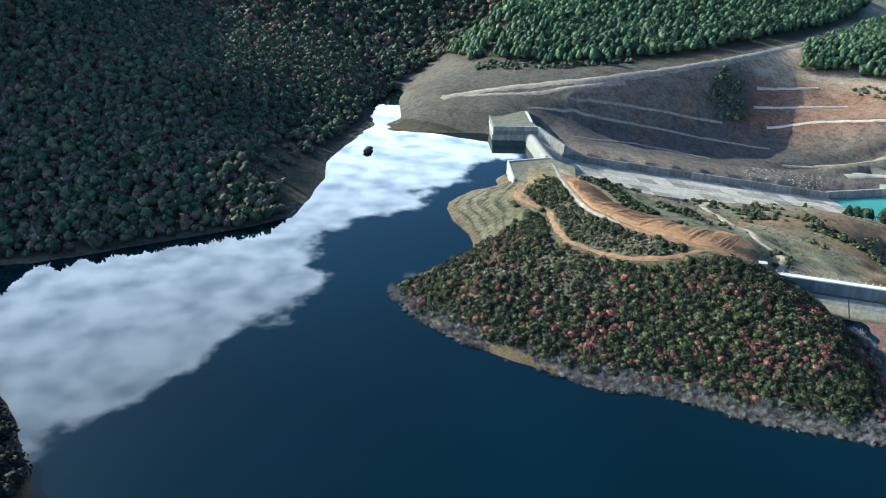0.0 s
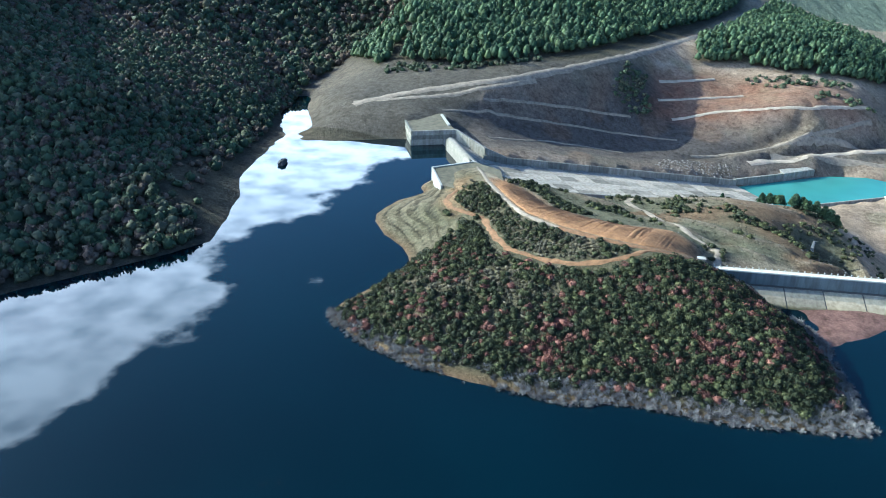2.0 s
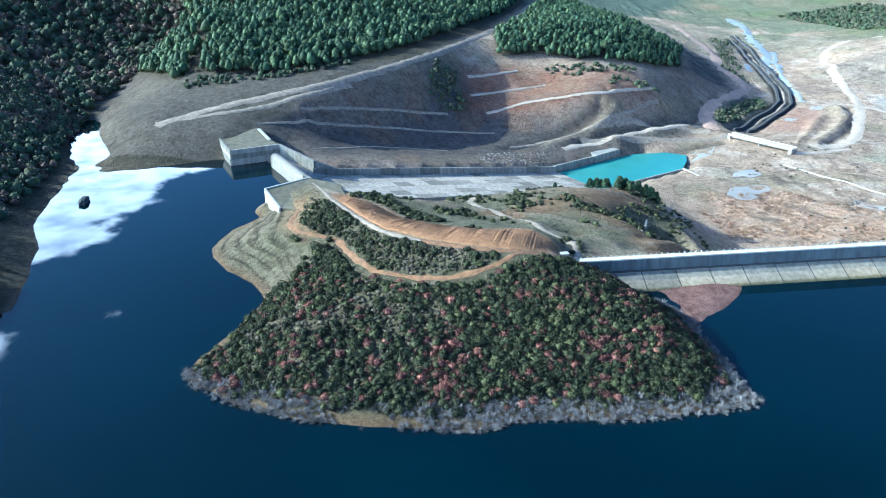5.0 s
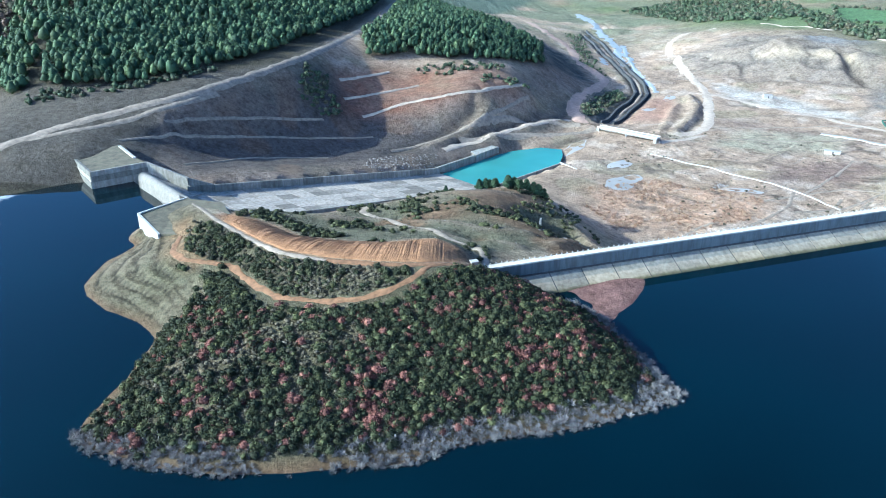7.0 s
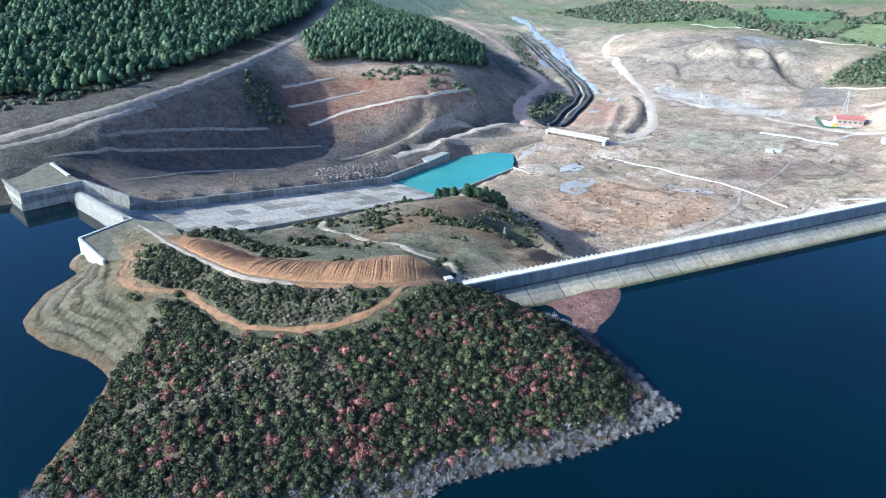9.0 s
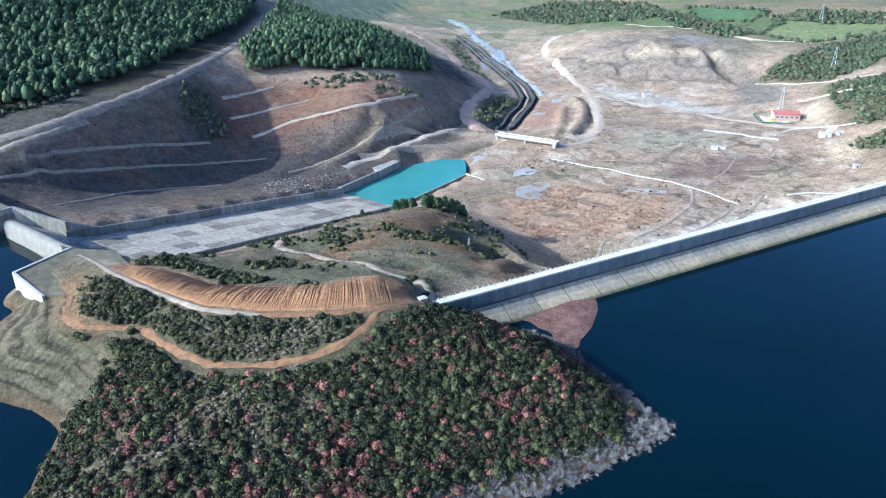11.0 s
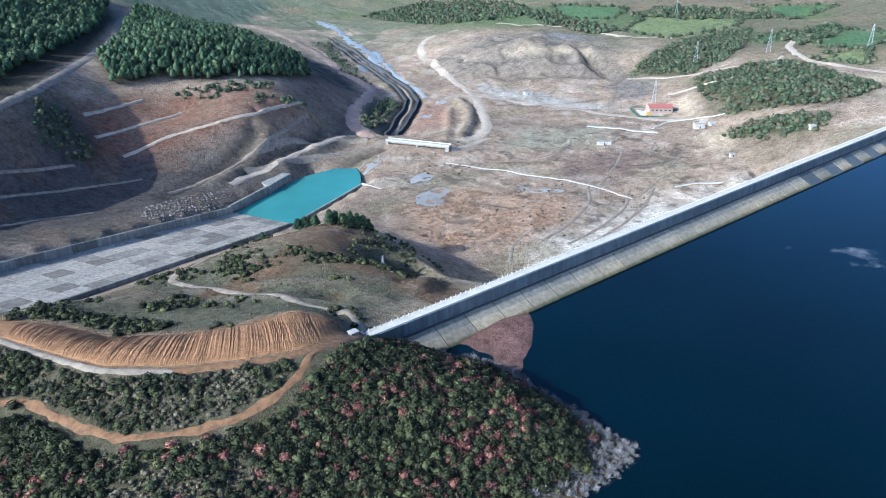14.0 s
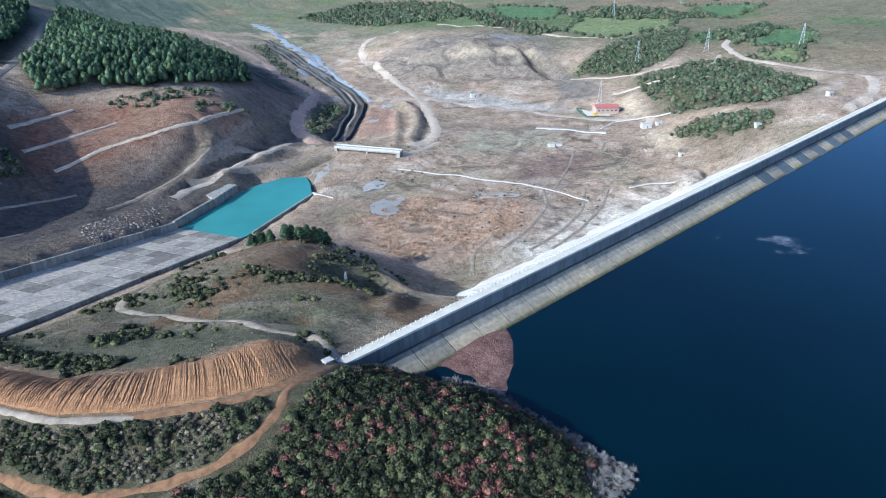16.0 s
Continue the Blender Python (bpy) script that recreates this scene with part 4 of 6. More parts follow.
for line in ([(360, 575), (420, 560), (480, 545)], [(370, 610), (440, 600), (520, 580)], [(300, 430), (340, 440), (390, 470), (430, 500)], [(310, 410), (360, 415), (400, 430)], [(420, 440), (450, 455), (440, 480), (470, 500)], [(250, 372), (290, 384), (330, 402), (362, 428)], [(262, 366), (300, 378), (345, 398), (380, 420)], [(230, 380), (272, 396), (312, 418), (336, 445)], [(345, 440), (372, 446), (392, 436), (400, 418)], [(205, 372), (222, 392), (250, 402)]):
    ribbon("wheel_track", line, 2.4, M_BERM, "faint wheel track on the bare valley floor", 0.25, step=5)


for line, wide in (([(430, 931), (449, 987), (489, 1094), (519, 1214), (570, 1392), (575, 1470)], 13), ([(415, 845), (432, 905), (476, 1026), (500, 1090)], 7), ([(392, 764), (402, 798), (412, 838)], 6), ([(398, 925), (408, 950), (418, 985)], 8)):
    ribbon("water_stream", line, wide, M_STREAM, "shallow braided stream on the valley floor", 0.3, "water", 7, 0.75)


# ---- raw cut above the service path ----
def build_cut():
    foot = run([(p[0], p[1], 0) for p in PATH_TOP[1:8]], 0.9)[:, :2]
    top = run([(p[0], p[1], 0) for p in CUT_FAR], 0.9)[:, :2]
    n, m = 430, 26
    pick = lambda line, t: np.stack([np.interp(t, np.linspace(0, 1, len(line)), line[:, k]) for k in (0, 1)], -1)
    t = np.linspace(0, 1, n)
    a, b = pick(foot, t), pick(top, t)
    d = (b - a) / np.linalg.norm(b - a, axis=1)[:, None]
    a = a + d * 2.4
    rng = np.random.default_rng(8)
    rills = rng.uniform(-1, 1, n)
    broad = np.convolve(rng.uniform(-1, 1, n + 24), np.ones(13) / 13, "same")[12:-12]
    verts, faces = [], []
    for i in range(n):
        ends = min(1.0, 8 * t[i], 8 * (1 - t[i]))
        for j in range(m):
            f = j / (m - 1)
            p = a[i] + (b[i] - a[i]) * f
            body = math.sin(math.pi * min(1.0, f * 1.04)) ** 0.6 * ends
            k = min(n - 1, max(0, int(round(i + 3 * math.sin(f * 3 + i * 0.013)))))
            lift = body * (1.5 + 0.17 * rills[k] + 0.3 * broad[k] + 0.06 * rng.uniform(-1, 1)) - 0.15 * (1 - body)
            verts.append((p[0], p[1], float(ground_z(*p)) + lift))
    for i in range(n - 1):
        for j in range(m - 1):
            faces.append((i * m + j, (i + 1) * m + j, (i + 1) * m + j + 1, i * m + j + 1))
    ob = raw("cut_bank", verts, faces, M_CUT)
    return tagged(ob, "raw furrowed orange earth bank above the service path", "bank", kind="structure")


M_CUT = mat_simple("raw_orange_earth", (0.35, 0.178, 0.072), 0.35, 0.5, 0.95, 0.9, 0.5)
build_cut()


# ---- dam ----
def u_prism(name, u0, u1, section, material, parent, gap=0.0):
    """A solid along the dam with the given cross-section (v, z)."""
    a = [(*dam(u0 + gap, v), z) for v, z in section]
    b = [(*dam(u1 - gap, v), z) for v, z in section]
    n = len(section)
    faces = [tuple(range(n)), tuple(range(2 * n - 1, n - 1, -1))] + [(i, n + i, n + (i + 1) % n, (i + 1) % n) for i in range(n)]
    bm = bmesh.new()
    vs = [bm.verts.new(v) for v in a + b]
    for f in faces:
        bm.faces.new([vs[i] for i in f])
    bmesh.ops.recalc_face_normals(bm, faces=bm.faces)
    return part(name, bm, material, parent)


def build_dam():
    d = empty("dam", (*DAM0, 0))
    d.matrix_world = Matrix()
    tagged(d, "long rockfill dam with pale concrete face slabs and gravel crest", "dam")
    steps = 64
    # rockfill body, upstream side behind the slabs and downstream slope
    verts, faces = [], []
    sec = [(-26.5, -9.0), (0.3, 4.3), (0.6, CREST_Z - 1.2), (5.7, CREST_Z - 1.2), (7.4, CREST_Z - 2.1), (28, -12), (46, -22), (64, -34), (84, -48)]
    rng = np.random.default_rng(5)
    for k in range(steps + 1):
        u = -2 + (DAM_LEN + 4) * k / steps
        for j, (v, z) in enumerate(sec):
            jit = rng.uniform(-0.6, 0.6) if j > 4 else 0
            p = dam(u, v + jit * 2)
            verts.append((p[0], p[1], z + jit))
    n = len(sec)
    for k in range(steps):
        for j in range(n - 1):
            faces.append((k * n + j, (k + 1) * n + j, (k + 1) * n + j + 1, k * n + j + 1))
    raw("rockfill", verts, faces, M_ROCKFILL, d)
    u_prism("crest_road", 0, DAM_LEN, [(1.2, CREST_Z - 1.3), (1.2, CREST_Z - 0.95), (3.4, CREST_Z - 0.85), (5.6, CREST_Z - 0.95), (6.6, CREST_Z - 1.5), (6.6, CREST_Z - 1.9)], M_CREST, d)
    # parapet in lengths with open joints
    plen = 16.0
    k = 0
    while k * plen < DAM_LEN - 1:
        u_prism("parapet_panel", k * plen, min((k + 1) * plen, DAM_LEN), [(-0.6, 4.9), (-0.25, CREST_Z), (0.75, CREST_Z), (0.95, CREST_Z - 1.0), (0.4, 4.9)], M_PARAPET_SHADED, d, 0.04)
        k += 1
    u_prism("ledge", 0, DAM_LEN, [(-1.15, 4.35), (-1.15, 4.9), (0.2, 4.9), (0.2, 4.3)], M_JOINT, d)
    # face slabs
    wide = 14.1
    k = 0
    while k * wide < DAM_LEN - 1:
        u_prism("face_slab", k * wide, min((k + 1) * wide, DAM_LEN), [(-25.5, -7.7), (-0.8, 4.5), (-0.4, 4.1), (-25.1, -8.1)], M_SLAB_WET if 21 <= k <= 31 and k % 2 else M_SLAB, d, 0.26)
        k += 1
    u_prism("joint_bed", 0, DAM_LEN, [(-25.3, -7.85), (-0.7, 4.3), (0.0, 3.9), (-24.6, -8.3)], M_JOINT, d)
    # low posts along the downstream edge of the crest
    bm = bmesh.new()
    box_bm(0.42, 0.36, 0.8, (0, 0, 0), 0.06, bm)
    me = bpy.data.meshes.new("guard_post")
    bm.to_mesh(me)
    bm.free()
    me.materials.append(M_WHITE)
    rot = math.degrees(math.atan2(DAMD[1], DAMD[0]))
    for k in range(int(DAM_LEN / 2.4) - 1):
        ob = new("guard_post", me)
        p = dam(3 + k * 2.4, 5.3)
        ob.matrix_world = pose(p[0], p[1], CREST_Z - 0.95, 0, 0, rot)
        ob.parent = d
    return d


build_dam()
p_ = dam(-3.0, 1.5)
cab = empty("valve_chamber", (p_[0], p_[1], float(ground_z(*p_)) - 0.3), 7)
tagged(cab, "small white concrete chamber at the end of the dam", "chamber")
part("body", box_bm(2.8, 2.2, 1.7, (0, 0, 0), 0.1), M_CONC, cab)
part("roof", box_bm(3.2, 2.6, 0.25, (0, 0, 1.7), 0.06), M_WHITE, cab)


# ---- spillway ----
def wall_line(name, a, b, za, zb, base_a, base_b, thick, material, parent):
    """A straight wall from plan point a to b with sloping top and foot."""
    a, b = np.array(a, float), np.array(b, float)
    d = (b - a) / np.linalg.norm(b - a)
    n = np.array((-d[1], d[0])) * thick / 2
    return prism(name, [tuple(a - n), tuple(b - n), tuple(b + n), tuple(a + n)], [base_a, base_b, base_b, base_a], [za, zb, zb, za], material, parent)


def build_spillway():
    sp = empty("spillway")
    tagged(sp, "concrete spillway with rounded weir and long slab chute", "spillway")
    # rounded weir crest
    prof = [(-5.6, -12), (-5.6, 4.6), (-5.2, 6.2), (-4.4, 7.3), (-3.4, 7.9), (-2.2, 8.0), (-0.8, 7.6), (0.8, 6.4), (2.6, 4.4), (5.0, 1.4), (8.0, -1.8), (12.0, -4.6), (18, -6.4), (18, -12)]
    n = len(prof)
    verts, faces, cuts = [], [], 13
    for k in range(cuts):
        w = 0.4 + 53.2 * k / (cuts - 1)
        for s, z in prof:
            p = weir_at(s + 2.2, w)
            verts.append((p[0], p[1], z))
    for k in range(cuts - 1):
        for j in range(n - 1):
            faces.append((k * n + j, k * n + j + 1, (k + 1) * n + j + 1, (k + 1) * n + j))
    faces += [tuple(range(n)), tuple(range((cuts - 1) * n, cuts * n))[::-1]]
    weir = raw("weir", verts, faces, M_WEIR, sp, True)
    tagged(weir, "smooth pale rounded concrete weir crest")
    # training walls beside the chute, stepping down with it
    for s0, s1 in [(k, k + 15.0) for k in range(20, 215, 15)]:
        for w, side in ((-0.6, 0), (None, 1)):
            wa = w if side == 0 else chute_w(s0) + 0.6
            wb = w if side == 0 else chute_w(s1) + 0.6
            wall_line("chute_wall", chute(s0 + 0.05, wa), chute(s1 - 0.05, wb), chute_z(s0) + (4.4 if side == 0 else 0.9), chute_z(s1) + (4.4 if side == 0 else 0.9), chute_z(s0) - 3, chute_z(s1) - 3, 1.1, M_CONC, sp)
    # high wing wall falling from the left abutment to the chute wall
    wall_line("wing_wall", (-92, 430), chute(22, -2.0), 9.2, 2.4, -8, -9, 1.4, M_CONC, sp)
    wall_line("wing_wall", chute(22, -2.0), chute(36, -0.9), 2.4, chute_z(36) + 4.6, -9, -12, 1.4, M_CONC, sp)
    prism("apron", [(-92.5, 429), tuple(chute(34, -1.0)), tuple(chute(17, 8)), tuple(weir_at(4, 0.5))], -12, [3.0, chute_z(34) + 0.6, chute_z(17) + 0.6, 2.5], M_CONC, sp)
    wall_line("wing_wall", weir_at(-4, 54.6), weir_at(24, 54.6), 10.4, chute_z(20) + 1.5, -8, -10, 1.4, M_CONC, sp)
    # left abutment: battered wall box filled with earth, its lower courses set out in steps
    box = [(-133.5, 446), (-118, 417), (-92, 430), (-99, 441), (-112, 470), (-130, 463)]
    mid = np.array((-113, 442))
    for k in range(2):
        a, b = np.array(box[k], float), np.array(box[k + 1], float)
        for grow, top in ((0.0, 9.2), (0.022, 6.4), (0.044, 3.6)):
            wall_line("abutment_wall", a + (a - mid) * grow, b + (b - mid) * grow, top, top, -9, -9, 1.1, M_CONC, sp)
    prism("fill", [(x + (mid[0] - x) * 0.015, y + (mid[1] - y) * 0.015) for x, y in box], -5, 8.6, M_FILL, sp)
    wall_line("pale_kerb", (-113, 466), (-100, 440), 9.3, 9.3, 8, 8, 1.6, M_WHITE, sp)
    # right abutment
    wall_line("abutment_wall", (-81.5, 345), (-63, 364), 11.0, 10.4, -6, -6, 1.0, M_WHITE, sp)
    wall_line("abutment_wall", (-81.5, 345), (-70, 324), 11.0, 8.8, -6, -2, 1.0, M_WHITE, sp)
    prism("fill", [(-80.8, 345), (-63, 363.4), (-46, 354), (-40, 335), (-55, 318), (-69.4, 324.5)], -2, [10.4, 10.1, 10.2, 10.2, 9.6, 8.6], M_FILL, sp)
    # stilling basin
    wall_line("basin_wall", chute(215, -3), chute(288, -6), -35.4, -35.4, -47, -47, 1.6, M_CONC, sp)
    prism("basin_deck", [tuple(chute(258, -3)), tuple(chute(288, -6)), tuple(chute(286, -17)), tuple(chute(262, -13))], -44, -35.0, M_CONC, sp)
    wall_line("basin_kerb", chute(225, 46.5), chute(301, 47.5), -39.3, -39.3, -46, -46, 0.9, M_CONC, sp)
    wall_line("basin_kerb", chute(301, 47.5), chute(296, 66), -38.6, -38.6, -46, -46, 1.2, M_WHITE, sp)
    # chute floor, slab by slab
    rows, cols = 17, 6
    for r in range(rows):
        s0, s1 = 17 + r * 11.7, 17 + (r + 1) * 11.7
        for c in range(cols):
            f0, f1 = c / cols, (c + 1) / cols
            q = [chute(s0 + 0.12, f0 * chute_w(s0) + 0.12), chute(s1 - 0.12, f0 * chute_w(s1) + 0.12), chute(s1 - 0.12, f1 * chute_w(s1) - 0.12), chute(s0 + 0.12, f1 * chute_w(s0) - 0.12)]
            lift = 0.04 * ((r * 5 + c * 3) % 4)
            zs = [chute_z(s0) + lift, chute_z(s1) + lift, chute_z(s1) + lift, chute_z(s0) + lift]
            prism("chute_slab", [tuple(p) for p in q], [z - 0.8 for z in zs], zs, M_CHUTE, sp)
    prism("chute_bed", [tuple(chute(16, 0)), tuple(chute(217, 0)), tuple(chute(217, 45)), tuple(chute(16, 53.5))], [-12, -45, -45, -12], [chute_z(16) - 0.35, chute_z(217) - 0.35, chute_z(217) - 0.35, chute_z(16) - 0.35], M_JOINT, sp)
    return sp


M_FILL = mat_simple("dry_grass_fill", (0.135, 0.118, 0.075), 0.4, 0.3)
build_spillway()


# ---- planting ----
def ico(sub):
    bm = bmesh.new()
    bmesh.ops.create_icosphere(bm, subdivisions=sub, radius=1.0)
    v = np.array([x.co[:] for x in bm.verts])
    f = np.array([[q.index for q in p.verts] for p in bm.faces])
    bm.free()
    return v, f


def leaf_cloud(rng, n, size, shell, squash=0.8):
    """Small leaf-clump triangles pairs scattered over a rounded crown of radius 1."""
    verts, faces = [], []
    for k in range(n):
        a, h = rng.uniform(0, 2 * math.pi), rng.uniform(-0.35, 1)
        r = math.sqrt(max(0, 1 - h * h)) * rng.uniform(*shell)
        c = np.array((r * math.cos(a), r * math.sin(a), h * squash * rng.uniform(*shell)))
        u = rng.normal(size=3); u /= np.linalg.norm(u)
        w = np.cross(u, rng.normal(size=3)); w /= np.linalg.norm(w)
        s = size * rng.uniform(0.6, 1.4)
        b = len(verts)
        verts += [c - u * s, c + w * s * 0.8, c + u * s, c - w * s * 0.8 + u * s * 0.2]
        faces += [(b, b + 1, b + 2), (b, b + 2, b + 3)]
    return np.array(verts), np.array(faces)


def shrub_shape(seed, leaves=84, sub=1, leaf=0.17):
    """An uneven evergreen bush of unit radius: lobed heart, ragged leaf clumps outside."""
    rng = np.random.default_rng(seed)
    v, f = ico(sub)
    lobes = [(rng.normal(size=3), rng.uniform(0.15, 0.4)) for _ in range(5)]
    r = np.full(len(v), 0.72)
    for d, amp in lobes:
        d = d / np.linalg.norm(d)
        r += amp * np.maximum(0, v @ d) ** 3
    r += rng.uniform(-0.1, 0.1, len(v))
    v = v * r[:, None] * (1, 1, 0.8)
    lv, lf = leaf_cloud(rng, leaves, leaf, (0.82, 1.14))
    v = np.concatenate([v, lv])
    f = np.concatenate([f, lf + len(v) - len(lv)])
    v[:, 2] += 0.55
    return v, f


def dead_shape(seed, twigs=46):
    """A bare bush: a spray of thin forked twigs."""
    rng = np.random.default_rng(seed)
    verts, faces = [], []
    for k in range(twigs):
        a, e = rng.uniform(0, 2 * math.pi), rng.uniform(0.25, 1.4)
        tip = np.array((math.cos(a) * math.cos(e), math.sin(a) * math.cos(e), math.sin(e))) * rng.uniform(0.8, 1.25)
        mid = tip * 0.5 + rng.normal(size=3) * 0.12
        side = np.cross(tip, rng.normal(size=3)); side *= 0.034 / np.linalg.norm(side)
        for p, q, t in ((np.zeros(3), mid, 1.2), (mid, tip, 1.0), (mid, tip * 0.9 + rng.normal(size=3) * 0.28, 1.0)):
            b = len(verts)
            verts += [p - side * t, p + side * t, q + side * t * 0.9, q - side * t * 0.9]
            faces += [(b, b + 1, b + 2), (b, b + 2, b + 3)]
    return np.array(verts), np.array(faces)


def pine_shape(seed, sprays=34):
    """A bushy pine of unit height: an uneven egg-shaped crown of lobes on a short stem, with ragged sprays."""
    rng = np.random.default_rng(seed)
    v, f = ico(1)
    r = 0.82 + rng.uniform(-0.16, 0.2, len(v))
    h = (v[:, 2] + 1) / 2
    girth = 0.40 * np.sqrt(np.clip(1.02 - h, 0, 1)) * (0.72 + 0.5 * np.sin(np.pi * np.clip(h, 0, 1)))
    flat = np.hypot(v[:, 0], v[:, 1]) + 1e-6
    core = np.stack([v[:, 0] / np.maximum(flat, 0.35) * girth * r, v[:, 1] / np.maximum(flat, 0.35) * girth * r, 0.10 + 0.86 * h * (0.94 + 0.06 * r)], -1)
    verts, faces = [tuple(c) for c in core], [tuple(q) for q in f]
    for k in range(sprays):
        t, a = rng.uniform(0.12, 0.97), rng.uniform(0, 2 * math.pi)
        g = 0.40 * math.sqrt(1.02 - t) * (0.72 + 0.5 * math.sin(math.pi * t)) * rng.uniform(0.85, 1.2)
        c = np.array((g * math.cos(a), g * math.sin(a), 0.10 + 0.88 * t))
        out = np.array((math.cos(a), math.sin(a), 0.7)) * rng.uniform(0.05, 0.10)
        side = np.array((-math.sin(a), math.cos(a), rng.uniform(-0.4, 0.4))) * rng.uniform(0.05, 0.09)
        b = len(verts)
        verts += [tuple(c - side - out * 0.5), tuple(c + side - out * 0.5), tuple(c + out)]
        faces.append((b, b + 1, b + 2))
    return np.array(verts), np.array(faces)


def plant(name, shapes, where, sizes, material, label, category, tall=1.0, seed=0, sink=0.15):
    """One mesh of many plants: each place takes a shape, a turn, a size and a tint."""
    rng = np.random.default_rng(seed)
    vs, fs, ts, base = [], [], [], 0
    zs = ground_z(where[:, 0], where[:, 1])
    for (x, y), z, s in zip(where, zs, sizes):
        v, f = shapes[rng.integers(len(shapes))]
        a = rng.uniform(0, 2 * math.pi)
        c, d = math.cos(a), math.sin(a)
        sx, sz = s * rng.uniform(0.88, 1.14), s * tall * rng.uniform(0.82, 1.2)
        q = np.stack([(v[:, 0] * c - v[:, 1] * d) * sx + x, (v[:, 0] * d + v[:, 1] * c) * sx + y, v[:, 2] * sz + z - sink * s], -1)
        vs.append(q)
        fs.append(f + base)
        ts.append(np.full(len(v), rng.uniform(0, 1)))
        base += len(v)
    v, f, t = np.concatenate(vs), np.concatenate(fs), np.concatenate(ts)
    me = bpy.data.meshes.new(name)
    me.vertices.add(len(v))
    me.vertices.foreach_set("co", v.astype(np.float32).ravel())
    me.loops.add(f.size)
    me.loops.foreach_set("vertex_index", f.ravel().astype(np.int32))
    me.polygons.add(len(f))
    me.polygons.foreach_set("loop_start", np.arange(0, f.size, 3, dtype=np.int32))
    me.update(calc_edges=True)
    at = me.attributes.new("tint", "FLOAT", "POINT")
    at.data.foreach_set("value", t.astype(np.float32))
    me.materials.append(material)
    return tagged(new(name, me), label, category, kind="stuff")


def scatter(poly, step, seed, density=None, jitter=0.75):
    """Jittered places inside a plan outline, thinned by density(x, y)."""
    rng = np.random.default_rng(seed)
    p = np.array(poly, float)
    xs, ys = np.arange(p[:, 0].min(), p[:, 0].max(), step), np.arange(p[:, 1].min(), p[:, 1].max(), step)
    x, y = np.meshgrid(xs, ys)
    x = x.ravel() + rng.uniform(-jitter, jitter, x.size) * step
    y = y.ravel() + rng.uniform(-jitter, jitter, y.size) * step
    ok = inside(x, y, poly, 1.0) > 0.5
    x, y = x[ok], y[ok]
    if density is not None:
        ok = rng.uniform(0, 1, len(x)) < density(x, y)
        x, y = x[ok], y[ok]
    return np.stack([x, y], -1)


SHRUBS = [shrub_shape(k) for k in range(6)]
SMALL_SHRUBS = [shrub_shape(40 + k, 34, 1, 0.22) for k in range(5)]
DEAD = [dead_shape(60 + k) for k in range(5)]
PINES = [pine_shape(80 + k) for k in range(5)]
CLUMPS = [shrub_shape(100 + k, 18, 1, 0.26) for k in range(5)]


def track_free(x, y, gap=2.6):
    d = np.minimum(line_dist(x, y, PATH_TOP)[0], line_dist(x, y, PATH_LOW)[0])
    return d > gap


SLOPE = [(-74, 204), (-72, 190), (-40, 181), (13, 174), (60, 179), (97, 186), (97, 205), (90, 240), (72, 257), (58, 256), (42, 246), (22, 232), (9, 230), (-5, 234), (-20, 242), (-36, 252), (-48, 262), (-62, 250), (-68, 240), (-76, 222)]
UPPER = [(-58, 332), (-56, 300), (-44, 285), (-36, 272), (-27, 254), (-18, 246), (-5, 240), (9, 236.5), (22, 238), (28, 246), (15, 251), (-3, 259), (-19, 272), (-31, 293), (-46, 324)]


